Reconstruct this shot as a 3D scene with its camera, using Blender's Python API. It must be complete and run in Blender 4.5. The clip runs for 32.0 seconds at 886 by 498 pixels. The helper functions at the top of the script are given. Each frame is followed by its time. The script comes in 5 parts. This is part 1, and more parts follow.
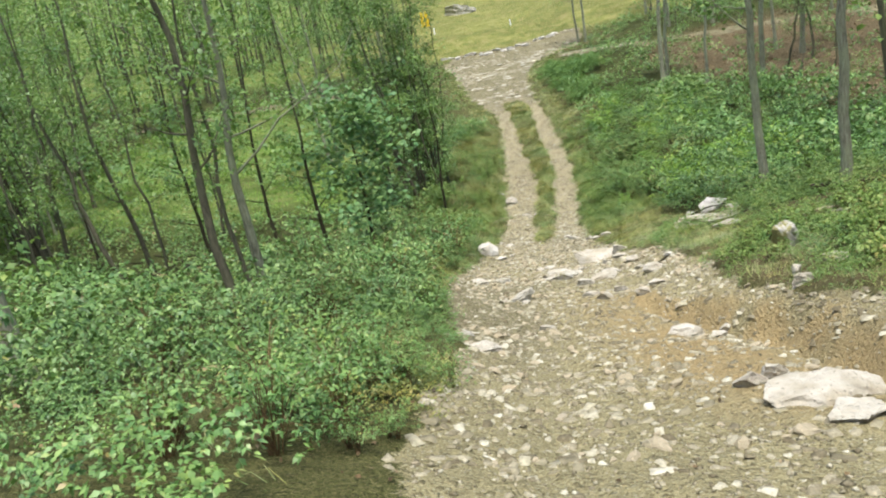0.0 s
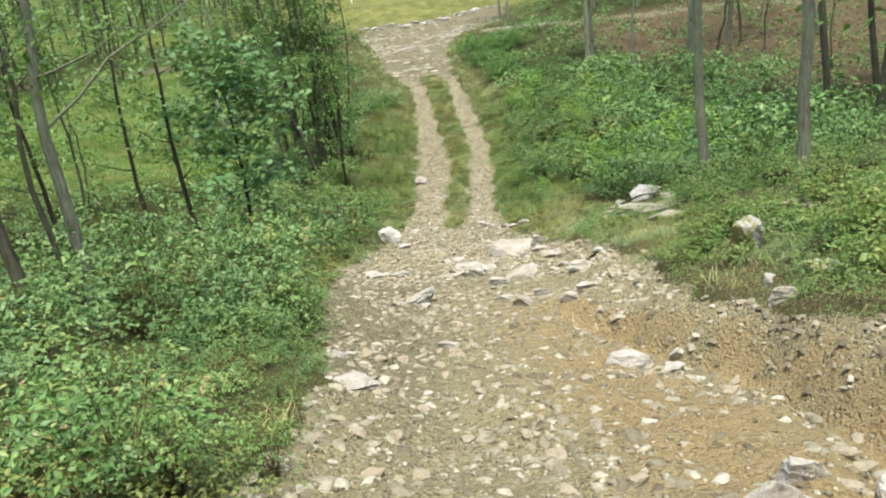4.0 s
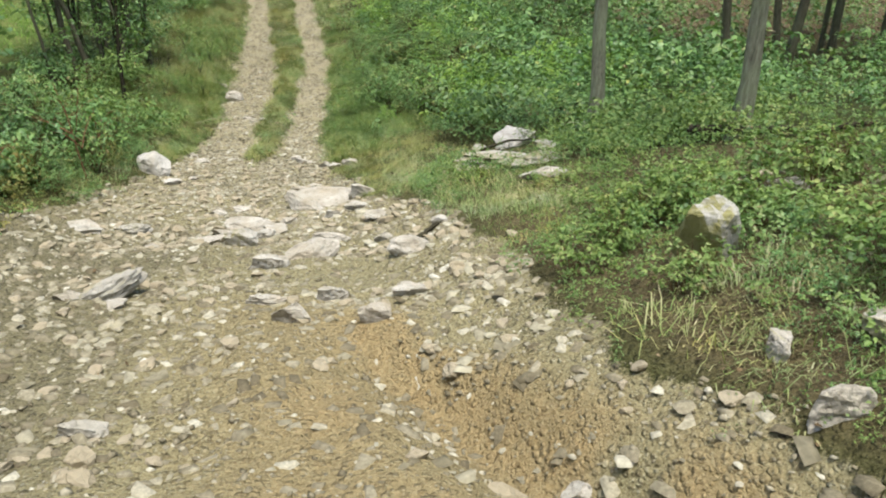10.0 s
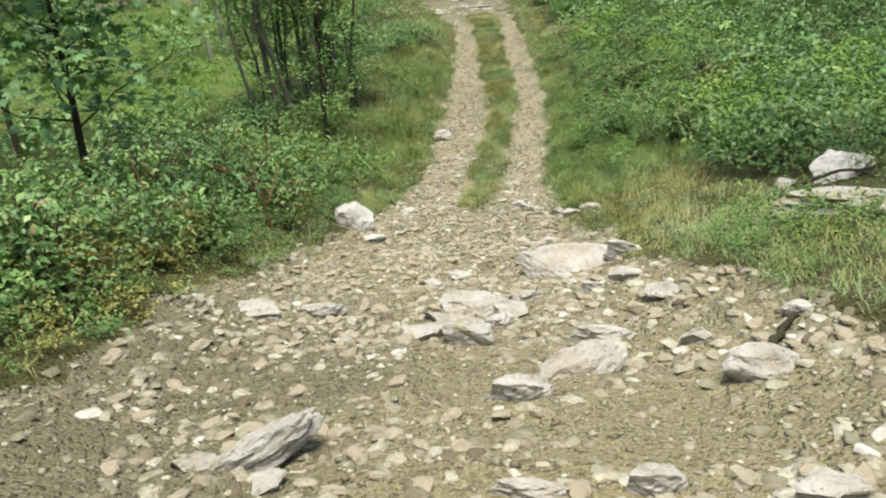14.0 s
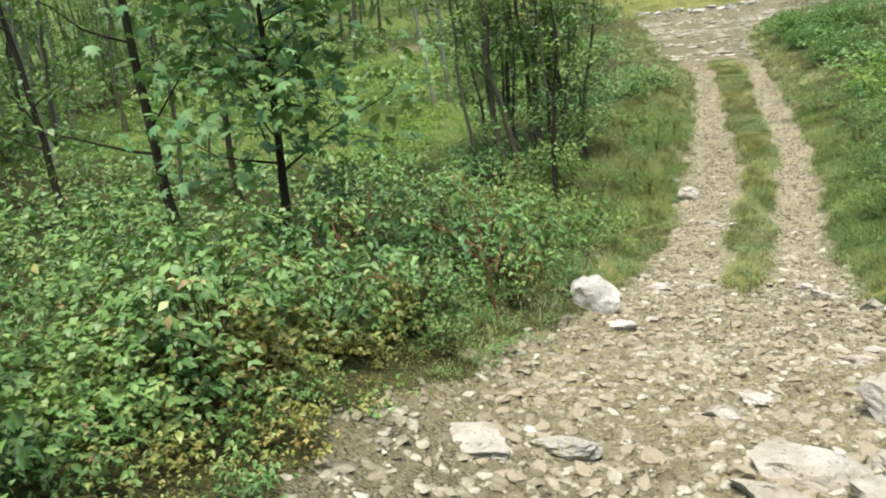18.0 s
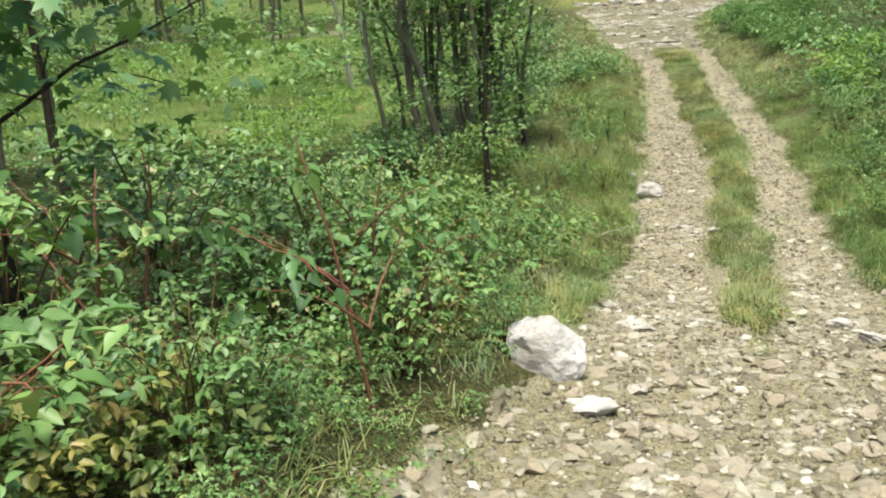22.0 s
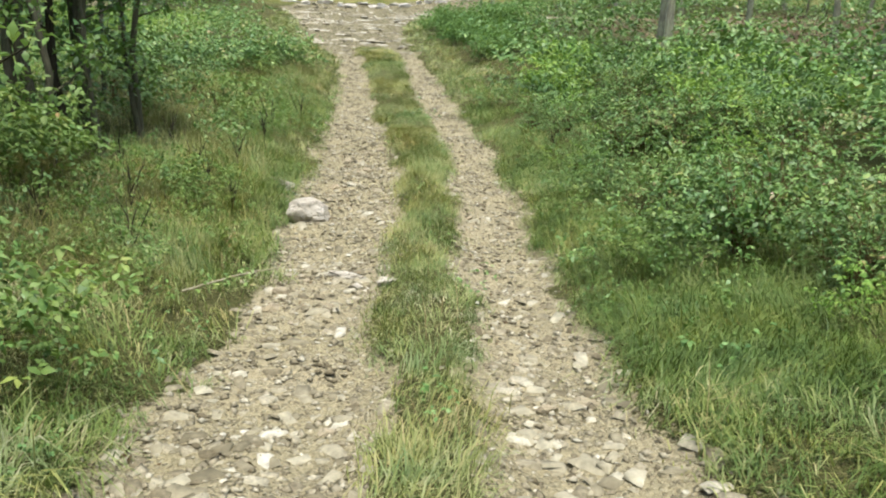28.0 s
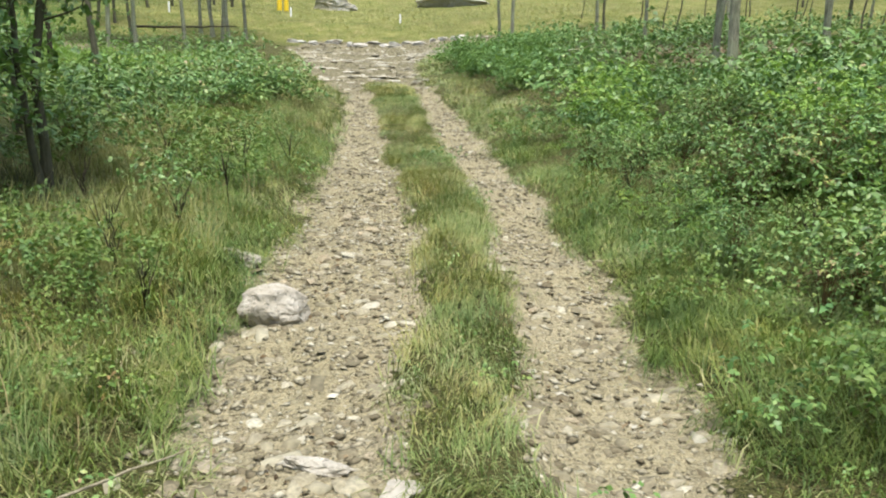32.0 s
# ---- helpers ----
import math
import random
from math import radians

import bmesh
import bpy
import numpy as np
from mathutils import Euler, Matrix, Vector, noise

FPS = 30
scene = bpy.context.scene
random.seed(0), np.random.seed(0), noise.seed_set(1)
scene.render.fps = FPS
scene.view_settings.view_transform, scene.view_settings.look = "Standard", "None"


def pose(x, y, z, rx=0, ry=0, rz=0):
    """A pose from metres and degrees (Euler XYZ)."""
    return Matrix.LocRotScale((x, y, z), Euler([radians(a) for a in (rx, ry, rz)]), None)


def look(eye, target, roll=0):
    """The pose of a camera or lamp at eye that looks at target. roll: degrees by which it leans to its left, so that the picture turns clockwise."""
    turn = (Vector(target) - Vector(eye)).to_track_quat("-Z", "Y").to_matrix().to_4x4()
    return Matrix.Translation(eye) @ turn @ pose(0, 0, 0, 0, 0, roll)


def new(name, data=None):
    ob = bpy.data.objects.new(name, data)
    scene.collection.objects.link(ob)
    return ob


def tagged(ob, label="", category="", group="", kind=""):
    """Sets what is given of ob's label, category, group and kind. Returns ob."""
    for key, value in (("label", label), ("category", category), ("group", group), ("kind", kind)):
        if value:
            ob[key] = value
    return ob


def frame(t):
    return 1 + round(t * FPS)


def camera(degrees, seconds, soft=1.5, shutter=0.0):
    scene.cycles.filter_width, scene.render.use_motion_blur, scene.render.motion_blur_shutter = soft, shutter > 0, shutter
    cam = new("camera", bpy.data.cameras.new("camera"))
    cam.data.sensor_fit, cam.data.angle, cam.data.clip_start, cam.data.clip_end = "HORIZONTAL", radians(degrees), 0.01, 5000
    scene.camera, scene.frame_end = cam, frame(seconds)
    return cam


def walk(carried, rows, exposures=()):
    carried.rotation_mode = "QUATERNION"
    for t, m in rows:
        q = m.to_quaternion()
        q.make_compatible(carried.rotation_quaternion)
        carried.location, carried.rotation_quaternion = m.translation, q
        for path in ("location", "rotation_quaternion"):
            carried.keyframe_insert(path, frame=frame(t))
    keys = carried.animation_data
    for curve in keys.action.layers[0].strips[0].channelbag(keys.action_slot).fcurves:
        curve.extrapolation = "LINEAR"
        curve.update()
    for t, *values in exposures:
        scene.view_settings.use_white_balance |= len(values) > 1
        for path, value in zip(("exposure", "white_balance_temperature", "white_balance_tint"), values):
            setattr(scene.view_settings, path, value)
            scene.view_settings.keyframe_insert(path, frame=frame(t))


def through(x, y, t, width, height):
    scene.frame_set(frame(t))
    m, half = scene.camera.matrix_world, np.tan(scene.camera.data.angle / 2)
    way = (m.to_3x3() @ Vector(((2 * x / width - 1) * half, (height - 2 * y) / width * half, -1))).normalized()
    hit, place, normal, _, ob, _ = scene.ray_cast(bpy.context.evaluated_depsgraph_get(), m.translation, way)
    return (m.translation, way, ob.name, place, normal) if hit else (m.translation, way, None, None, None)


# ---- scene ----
# camera: seconds, place, yaw, pitch, roll
cam = camera(59.9, 32.0, 2.0)
ROWS = [
    (0, -0.064, 0.448, 7.223, 7.34, -14.28, -10.13),
    (0.5, -0.096, 1.098, 6.995, 7.61, -14.86, -10.35),
    (1, -0.153, 1.534, 6.872, 7.59, -16.07, -10.59),
    (1.5, -0.152, 1.838, 6.804, 7.96, -17.08, -10.79),
    (2, -0.195, 2.089, 6.813, 7.88, -17.82, -10.27),
    (2.5, 0.035, 2.378, 6.679, 8.39, -17.15, -12.86),
    (3, 0.186, 2.734, 6.645, 7.86, -15.55, -12.96),
    (3.5, 0.184, 3.276, 6.514, 6.52, -15.58, -10.98),
    (4, 0.146, 3.748, 6.434, 1.15, -16.61, -6.68),
    (4.5, 0.168, 4.343, 6.235, -2.81, -16.90, -2.78),
    (6.5, 0.838, 6.422, 5.674, -9.39, -17.67, 2.85),
    (7, 0.943, 6.928, 5.553, -9.87, -17.75, 3.37),
    (7.5, 1.211, 7.618, 5.261, -10.76, -20.24, 1.40),
    (8, 1.174, 8.063, 5.236, -10.24, -20.95, 1.08),
    (8.5, 1.226, 8.348, 5.161, -10.52, -21.10, 1.10),
    (9, 1.272, 8.689, 5.070, -10.32, -21.37, 1.03),
    (9.5, 1.298, 8.997, 5.017, -10.29, -21.55, 1.22),
    (10, 1.320, 9.220, 4.996, -10.19, -21.82, 1.62),
    (10.5, 1.238, 9.554, 4.908, -10.18, -21.54, 3.56),
    (11, 1.166, 10.066, 4.760, -9.97, -21.16, 3.66),
    (11.5, 1.324, 10.566, 4.588, -5.23, -19.17, -0.39),
    (12, 1.161, 11.084, 4.497, -2.18, -18.67, -0.00),
    (12.5, 0.942, 11.397, 4.408, -0.51, -18.59, -0.36),
    (13, 1.016, 11.989, 4.354, 3.23, -18.83, -2.20),
    (13.5, 0.945, 12.356, 4.255, 4.94, -18.68, -3.81),
    (15.5, 0.510, 13.626, 4.080, 7.72, -17.69, -3.38),
    (16, 0.412, 13.849, 4.037, 9.68, -16.93, -2.63),
    (16.5, 0.301, 13.980, 4.062, 10.93, -15.99, -1.92),
    (17, 0.139, 14.216, 4.041, 13.50, -14.73, -1.75),
    (17.5, 0.026, 14.623, 3.940, 16.91, -14.19, -3.34),
    (18, -0.117, 14.989, 3.877, 20.93, -13.74, -4.62),
    (18.5, -0.330, 15.288, 3.853, 23.31, -13.51, -6.10),
    (19, -0.491, 15.683, 3.751, 26.78, -13.11, -7.40),
    (19.5, -0.590, 16.360, 3.567, 29.21, -12.89, -8.75),
    (20, -0.812, 16.772, 3.525, 29.06, -12.63, -6.71),
    (20.5, -0.922, 17.059, 3.494, 28.47, -12.64, -5.43),
    (21, -0.868, 17.778, 3.260, 24.89, -12.84, -5.54),
    (21.5, -0.814, 18.430, 3.126, 19.38, -13.68, -5.18),
    (22, -0.874, 18.758, 3.110, 16.01, -14.19, -3.21),
    (22.5, -0.856, 19.040, 3.097, 12.77, -14.31, -1.17),
    (23, -0.786, 19.538, 2.993, 9.38, -14.50, -0.77),
    (23.5, -0.589, 20.190, 2.789, 4.11, -16.85, -0.36),
    (24, -0.633, 20.621, 2.767, -0.79, -17.74, 2.12),
    (24.5, -0.532, 20.919, 2.711, -2.80, -17.64, 3.13),
    (25, -0.406, 21.282, 2.620, -4.15, -15.74, 3.25),
    (25.5, -0.441, 21.693, 2.600, -5.36, -15.93, 4.26),
    (27.5, -0.090, 23.774, 2.244, -5.48, -14.12, 3.12),
    (28, -0.108, 24.292, 2.183, -5.12, -13.31, 2.74),
    (28.5, -0.032, 24.730, 2.131, -4.76, -13.52, 2.39),
    (29, -0.101, 25.171, 2.074, -4.68, -13.73, 2.58),
    (29.5, 0.002, 25.599, 2.045, -4.48, -13.86, 2.09),
    (30, -0.061, 26.002, 2.016, -4.33, -14.03, 2.82),
    (30.5, 0.011, 26.515, 1.968, -4.07, -12.62, 1.85),
    (31, -0.013, 26.936, 1.983, -3.91, -11.97, 1.21),
    (31.5, 0.045, 27.571, 1.864, -3.94, -11.00, 0.72),
    (32, -0.048, 28.158, 1.853, -3.79, -10.15, 1.37),
]
walk(cam, [(t, pose(x, y, z, 90 + pitch, 0, yaw) @ pose(0, 0, 0, 0, 0, roll)) for t, x, y, z, yaw, pitch, roll in ROWS], [(t, stops + 0.27) for t, stops in ((0.0, 1.46), (4.5, 1.46), (7.0, 1.32), (12.0, 1.30), (16.0, 1.41), (20.0, 1.52), (22.5, 1.56), (24.0, 1.40), (25.5, 1.46), (32.0, 1.46))])

# ---- world and sun: bright overcast ----
world = bpy.data.worlds.new("overcast")
scene.world = world
world.use_nodes = True
wn = world.node_tree
sky = wn.nodes.new("ShaderNodeTexSky")
sky.sky_type, sky.sun_disc = "NISHITA", False
sky.sun_elevation, sky.sun_rotation = radians(74), radians(200)
sky.air_density, sky.dust_density, sky.ozone_density = 1.0, 3.0, 1.5
wn.links.new(sky.outputs[0], wn.nodes["Background"].inputs[0])
wn.nodes["Background"].inputs[1].default_value = 0.092
sun = new("sun", bpy.data.lights.new("sun", "SUN"))
sun.data.energy, sun.data.angle, sun.data.color = 2.0, radians(24), (1.0, 0.97, 0.93)
sun.matrix_world = look((2.7, -6.9, 30), (0, 0, 0))

rng = np.random.default_rng(7)


# ---- materials ----
class Nodes:
    """A short hand for node trees."""

    def __init__(self, name):
        self.mat = bpy.data.materials.new(name)
        self.mat.use_nodes = True
        self.tree = self.mat.node_tree
        self.bsdf = self.tree.nodes["Principled BSDF"]
        self.out = self.tree.nodes["Material Output"]

    def node(self, kind, **values):
        n = self.tree.nodes.new(kind)
        for k, v in values.items():
            n.inputs[k.replace("_", " ")].default_value = v
        return n

    def link(self, a, b):
        self.tree.links.new(a, b)

    def coords(self):
        return self.tree.nodes.new("ShaderNodeTexCoord").outputs["Object"]

    def noise(self, scale, detail=4.0, rough=0.6, vector=None):
        n = self.node("ShaderNodeTexNoise", Scale=scale, Detail=detail, Roughness=rough)
        self.link(vector if vector is not None else self.coords(), n.inputs["Vector"])
        return n.outputs["Fac"]

    def ramp(self, fac, stops):
        n = self.tree.nodes.new("ShaderNodeValToRGB")
        el = n.color_ramp.elements
        while len(el) < len(stops):
            el.new(0.5)
        for e, (p, c) in zip(el, stops):
            e.position, e.color = p, (*c, 1)
        self.link(fac, n.inputs[0])
        return n.outputs["Color"]

    def mix(self, fac, a, b, blend="MIX"):
        n = self.tree.nodes.new("ShaderNodeMix")
        n.data_type, n.blend_type = "RGBA", blend
        for value, sock in ((fac, n.inputs[0]), (a, n.inputs[6]), (b, n.inputs[7])):
            if isinstance(value, (int, float)):
                sock.default_value = value
            elif isinstance(value, tuple):
                sock.default_value = (*value, 1)
            else:
                self.link(value, sock)
        return n.outputs[2]

    def maths(self, op, a, b=0.0, clamp=False):
        n = self.tree.nodes.new("ShaderNodeMath")
        n.operation, n.use_clamp = op, clamp
        for value, sock in ((a, n.inputs[0]), (b, n.inputs[1])):
            if isinstance(value, (int, float)):
                sock.default_value = value
            else:
                self.link(value, sock)
        return n.outputs[0]

    def attribute(self, name):
        n = self.tree.nodes.new("ShaderNodeAttribute")
        n.attribute_name = name
        return n.outputs["Fac"]

    def bump(self, fac, strength, distance):
        n = self.node("ShaderNodeBump", Strength=strength, Distance=distance)
        self.link(fac, n.inputs["Height"])
        self.link(n.outputs[0], self.bsdf.inputs["Normal"])

    def finish(self, color, rough=0.9, spec=0.2):
        if isinstance(color, tuple):
            self.bsdf.inputs["Base Color"].default_value = (*color, 1)
        else:
            self.link(color, self.bsdf.inputs["Base Color"])
        self.bsdf.inputs["Roughness"].default_value = rough
        self.bsdf.inputs["Specular IOR Level"].default_value = spec
        return self.mat


def ground_material():
    m = Nodes("stony_earth")
    fine, mid, broad = m.noise(38, 6, 0.7), m.noise(7, 5, 0.65), m.noise(0.9, 3)
    dirt = m.ramp(fine, [(0.25, (0.183, 0.152, 0.073)), (0.5, (0.329, 0.289, 0.154)), (0.75, (0.449, 0.409, 0.247))])
    dirt = m.mix(m.ramp(mid, [(0.35, (0, 0, 0)), (0.65, (1, 1, 1))]), m.mix(0.4, dirt, (0.188, 0.157, 0.083)), dirt)
    stones = 0.0
    for scale, amount in ((17, 0.7), (34, 0.85), (75, 0.7)):
        cell = m.node("ShaderNodeTexVoronoi", Scale=scale, Randomness=1.0)
        m.link(m.coords(), cell.inputs["Vector"])
        split = m.tree.nodes.new("ShaderNodeSeparateColor")
        m.link(cell.outputs["Color"], split.inputs[0])
        pebble = m.ramp(split.outputs[0], [(0.0, (0.126, 0.100, 0.051)), (0.4, (0.272, 0.234, 0.128)), (0.8, (0.388, 0.350, 0.212)), (1.0, (0.491, 0.461, 0.317))])
        here = m.maths("MULTIPLY", m.ramp(cell.outputs["Distance"], [(0.30, (1, 1, 1)), (0.5, (0, 0, 0))]), m.maths("MULTIPLY", m.maths("GREATER_THAN", split.outputs[1], 0.35), amount))
        dirt = m.mix(here, dirt, pebble)
        stones = m.maths("ADD", stones, m.maths("MULTIPLY", here, 22 / scale))
    dirt = m.mix(m.maths("MULTIPLY", m.attribute("grey"), 0.75), dirt, m.mix(1.0, dirt, (0.62, 0.63, 0.68), "MULTIPLY"))
    dirt = m.mix(m.maths("MULTIPLY", m.attribute("silt"), 0.5), dirt, m.ramp(fine, [(0.3, (0.36, 0.305, 0.20)), (0.7, (0.57, 0.495, 0.345))]))
    clay = m.ramp(fine, [(0.25, (0.24, 0.16, 0.065)), (0.55, (0.385, 0.285, 0.14)), (0.8, (0.48, 0.39, 0.23))])
    dirt = m.mix(m.maths("MULTIPLY", m.attribute("clay"), m.maths("ADD", mid, 0.3), True), dirt, clay)
    soil = m.ramp(fine, [(0.3, (0.035, 0.038, 0.012)), (0.6, (0.075, 0.088, 0.026)), (0.85, (0.14, 0.14, 0.055))])
    litter = m.ramp(fine, [(0.3, (0.06, 0.05, 0.024)), (0.5, (0.135, 0.10, 0.052)), (0.62, (0.19, 0.15, 0.085)), (0.85, (0.27, 0.23, 0.15))])
    meadow = m.ramp(m.maths("ADD", m.maths("MULTIPLY", mid, 0.5), m.maths("MULTIPLY", broad, 0.5)), [(0.35, (0.085, 0.16, 0.03)), (0.5, (0.15, 0.22, 0.05)), (0.62, (0.27, 0.27, 0.10))])
    base = m.mix(m.attribute("litter"), soil, litter)
    blade = m.noise(95, 3, 0.8)
    thatch = m.ramp(m.maths("ADD", m.maths("MULTIPLY", fine, 0.5), m.maths("MULTIPLY", blade, 0.5)), [(0.36, (0.022, 0.026, 0.009)), (0.5, (0.085, 0.09, 0.028)), (0.64, (0.25, 0.215, 0.10))])
    base = m.mix(m.attribute("verge"), base, thatch)
    hay = m.ramp(m.maths("ADD", m.maths("MULTIPLY", mid, 0.5), m.maths("MULTIPLY", broad, 0.5)), [(0.35, (0.12, 0.16, 0.035)), (0.5, (0.24, 0.25, 0.07)), (0.62, (0.38, 0.33, 0.14))])
    base = m.mix(m.attribute("meadow"), base, m.mix(m.attribute("hay"), meadow, hay))
    edge = m.maths("ADD", m.attribute("bare"), m.maths("ADD", m.maths("MULTIPLY", m.maths("SUBTRACT", mid, 0.5), 0.9), m.maths("MULTIPLY", m.maths("SUBTRACT", fine, 0.5), 0.8)))
    edge = m.ramp(edge, [(0.32, (0, 0, 0)), (0.52, (1, 1, 1))])
    m.bump(m.maths("ADD", m.maths("ADD", m.maths("MULTIPLY", fine, 0.5), mid), m.maths("MULTIPLY", stones, 0.6)), 1.0, 0.05)
    return m.finish(m.mix(1.0, m.mix(edge, base, dirt), (0.80, 0.815, 0.80), "MULTIPLY"), 0.95, 0.1)


def rock_material(name="pale_limestone", grey=0.0, tan=0.0, white=0.0):
    m = Nodes(name)
    info = m.tree.nodes.new("ShaderNodeObjectInfo")
    v = m.tree.nodes.new("ShaderNodeNewGeometry").outputs["Position"]
    a, b = m.noise(3.5, 5, 0.6, v), m.noise(22, 5, 0.7, v)
    col = m.ramp(a, [(0.30, (0.20, 0.18, 0.14)), (0.40, (0.32, 0.30, 0.235)), (0.62, (0.44, 0.42, 0.355))])
    col = m.mix(m.ramp(b, [(0.33, (1, 1, 1)), (0.42, (0, 0, 0))]), col, (0.12, 0.11, 0.09))
    warm = m.mix(0.5, col, (0.27, 0.21, 0.13))
    col = m.mix(m.maths("MULTIPLY", info.outputs["Random"], 0.45), col, warm)
    if white:
        col = m.mix(white, col, (0.68, 0.68, 0.65))
    if tan:
        col = m.mix(tan, col, (0.29, 0.245, 0.15))
    bands = m.tree.nodes.new("ShaderNodeMapping")
    bands.inputs["Scale"].default_value = (3.5, 3.5, 11)
    bands.inputs["Rotation"].default_value = (0.35, 0.25, 0)
    m.link(v, bands.inputs[0])
    streak = m.noise(1.0, 4, 0.6, bands.outputs[0])
    col = m.mix(m.ramp(streak, [(0.33, (0.28, 0.28, 0.28)), (0.41, (0, 0, 0))]), col, (0.18, 0.165, 0.135))
    col = m.mix(m.ramp(m.noise(1.6, 4, 0.65, v), [(0.52, (0, 0, 0)), (0.7, (0.5, 0.5, 0.5))]), col, (0.32, 0.26, 0.16))
    if grey:
        aspect = m.tree.nodes.new("ShaderNodeSeparateXYZ")
        m.link(m.tree.nodes.new("ShaderNodeNewGeometry").outputs["Normal"], aspect.inputs[0])
        moss = m.ramp(m.maths("SUBTRACT", m.noise(4.5, 5, 0.7, v), m.maths("MULTIPLY", aspect.outputs[0], 0.35)), [(0.46, (0, 0, 0)), (0.62, (1, 1, 1))])
        col = m.mix(grey, col, m.mix(moss, (0.33, 0.325, 0.28), (0.20, 0.19, 0.055)))
    m.bump(m.maths("ADD", m.maths("ADD", a, m.maths("MULTIPLY", streak, 0.5)), m.maths("MULTIPLY", b, 0.6)), 0.9, 0.06)
    return m.finish(col, 0.9, 0.15)


def island_material(name, stops, rough=0.9, spec=0.1, grain=40):
    m = Nodes(name)
    geo = m.tree.nodes.new("ShaderNodeNewGeometry")
    col = m.ramp(geo.outputs["Random Per Island"], [(at, tuple(k * c for k, c in zip((0.72, 0.735, 0.70), colour))) for at, colour in stops])
    n = m.noise(grain, 4)
    col = m.mix(0.5, col, m.ramp(n, [(0.3, (0.25, 0.25, 0.25)), (0.7, (0.9, 0.9, 0.9))]), "OVERLAY")
    m.bump(n, 0.4, 0.01)
    return m.finish(col, rough, spec)


def leaf_material(name, stops, through=0.22, rough=0.45, gloss=0.36, dim=0.8, clump=3.1):
    """Thin leaves: each one has its own tone, lit clusters and dark gaps are painted by noise, and some light passes
    through.
    """
    m = Nodes(name)
    stops = [(at, tuple(dim * k * c for k, c in zip((0.96, 1.03, 1.07), colour))) for at, colour in stops]
    geo = m.tree.nodes.new("ShaderNodeNewGeometry")
    info = m.tree.nodes.new("ShaderNodeObjectInfo")
    fac = m.maths("ADD", m.maths("MULTIPLY", geo.outputs["Random Per Island"], 0.48), m.maths("ADD", 0.08, m.maths("MULTIPLY", info.outputs["Random"], 0.34)))
    where = geo.outputs["Position"]
    # clump-sized noise paints lit clusters and shaded gaps into the leaf colour
    broad, plant_shade = m.noise(0.8, 2, 0.5, where), m.noise(clump, 2, 0.5, where)
    fac = m.maths("ADD", fac, m.maths("MULTIPLY", m.maths("SUBTRACT", m.maths("ADD", broad, m.maths("MULTIPLY", plant_shade, 1.3)), 1.15), 0.85), True)
    col = m.ramp(fac, stops)
    warm = m.ramp(m.noise(1.7, 3, 0.6, where), [(0.50, (0, 0, 0)), (0.68, (0.85, 0.85, 0.85))])
    cool = m.ramp(m.noise(1.2, 3, 0.6, where), [(0.38, (0.85, 0.85, 0.85)), (0.5, (0, 0, 0))])
    col = m.mix(warm, col, m.mix(1.0, col, (1.16, 1.0, 0.8), "MULTIPLY"))
    col = m.mix(cool, col, m.mix(1.0, col, (0.90, 0.98, 1.22), "MULTIPLY"))
    m.finish(col, rough, gloss)
    tr = m.tree.nodes.new("ShaderNodeBsdfTranslucent")
    m.link(m.mix(0.5, col, (0.12, 0.19, 0.02)), tr.inputs["Color"])
    mx = m.tree.nodes.new("ShaderNodeMixShader")
    mx.inputs[0].default_value = through
    m.link(m.bsdf.outputs[0], mx.inputs[1])
    m.link(tr.outputs[0], mx.inputs[2])
    m.link(mx.outputs[0], m.out.inputs["Surface"])
    return m.mat


def bark_material(name, dark, light):
    m = Nodes(name)
    mp = m.tree.nodes.new("ShaderNodeMapping")
    mp.inputs["Scale"].default_value = (14, 14, 2.5)
    m.link(m.coords(), mp.inputs[0])
    a, b = m.noise(1.6, 6, 0.7, mp.outputs[0]), m.noise(1.1, 3)
    dark, light = (tuple(0.75 * c for c in colour) for colour in (dark, light))
    col = m.mix(m.ramp(b, [(0.4, (0, 0, 0)), (0.7, (0.6, 0.6, 0.6))]), m.ramp(a, [(0.3, dark), (0.7, light)]), tuple(c * k for c, k in zip(light, (0.95, 1.12, 0.9))))
    m.bump(a, 0.9, 0.03)
    return m.finish(col, 0.95, 0.1)


GROUND = ground_material()
ROCK = rock_material()
STONE = rock_material("tan_fieldstone", 0.0, 0.78)
WHITE_ROCK = rock_material("white_limestone", white=0.25)
GREY_ROCK = rock_material("mossy_grey_stone", 0.5)
MOSSY = rock_material("moss_covered_stone", 0.85)
GRAVEL = island_material("gravel", [(0.0, (0.13, 0.108, 0.068)), (0.3, (0.20, 0.172, 0.115)), (0.8, (0.335, 0.30, 0.215)), (1.0, (0.46, 0.43, 0.34))])
BROKEN = island_material("broken_limestone", [(0.0, (0.15, 0.13, 0.085)), (0.45, (0.27, 0.24, 0.165)), (0.88, (0.37, 0.34, 0.25)), (1.0, (0.52, 0.49, 0.41))], 0.9, 0.1, 14)
BEDROCK = island_material("pale_bedrock", [(0.0, (0.24, 0.215, 0.15)), (0.5, (0.36, 0.33, 0.25)), (1.0, (0.50, 0.47, 0.38))], 0.9, 0.1, 6)
LEAF = leaf_material("bramble_leaf", [(0.0, (0.043, 0.099, 0.022)), (0.3, (0.091, 0.186, 0.039)), (0.6, (0.164, 0.285, 0.068)), (0.85, (0.266, 0.384, 0.099)), (0.93, (0.399, 0.431, 0.135)), (1.0, (0.363, 0.233, 0.111))])
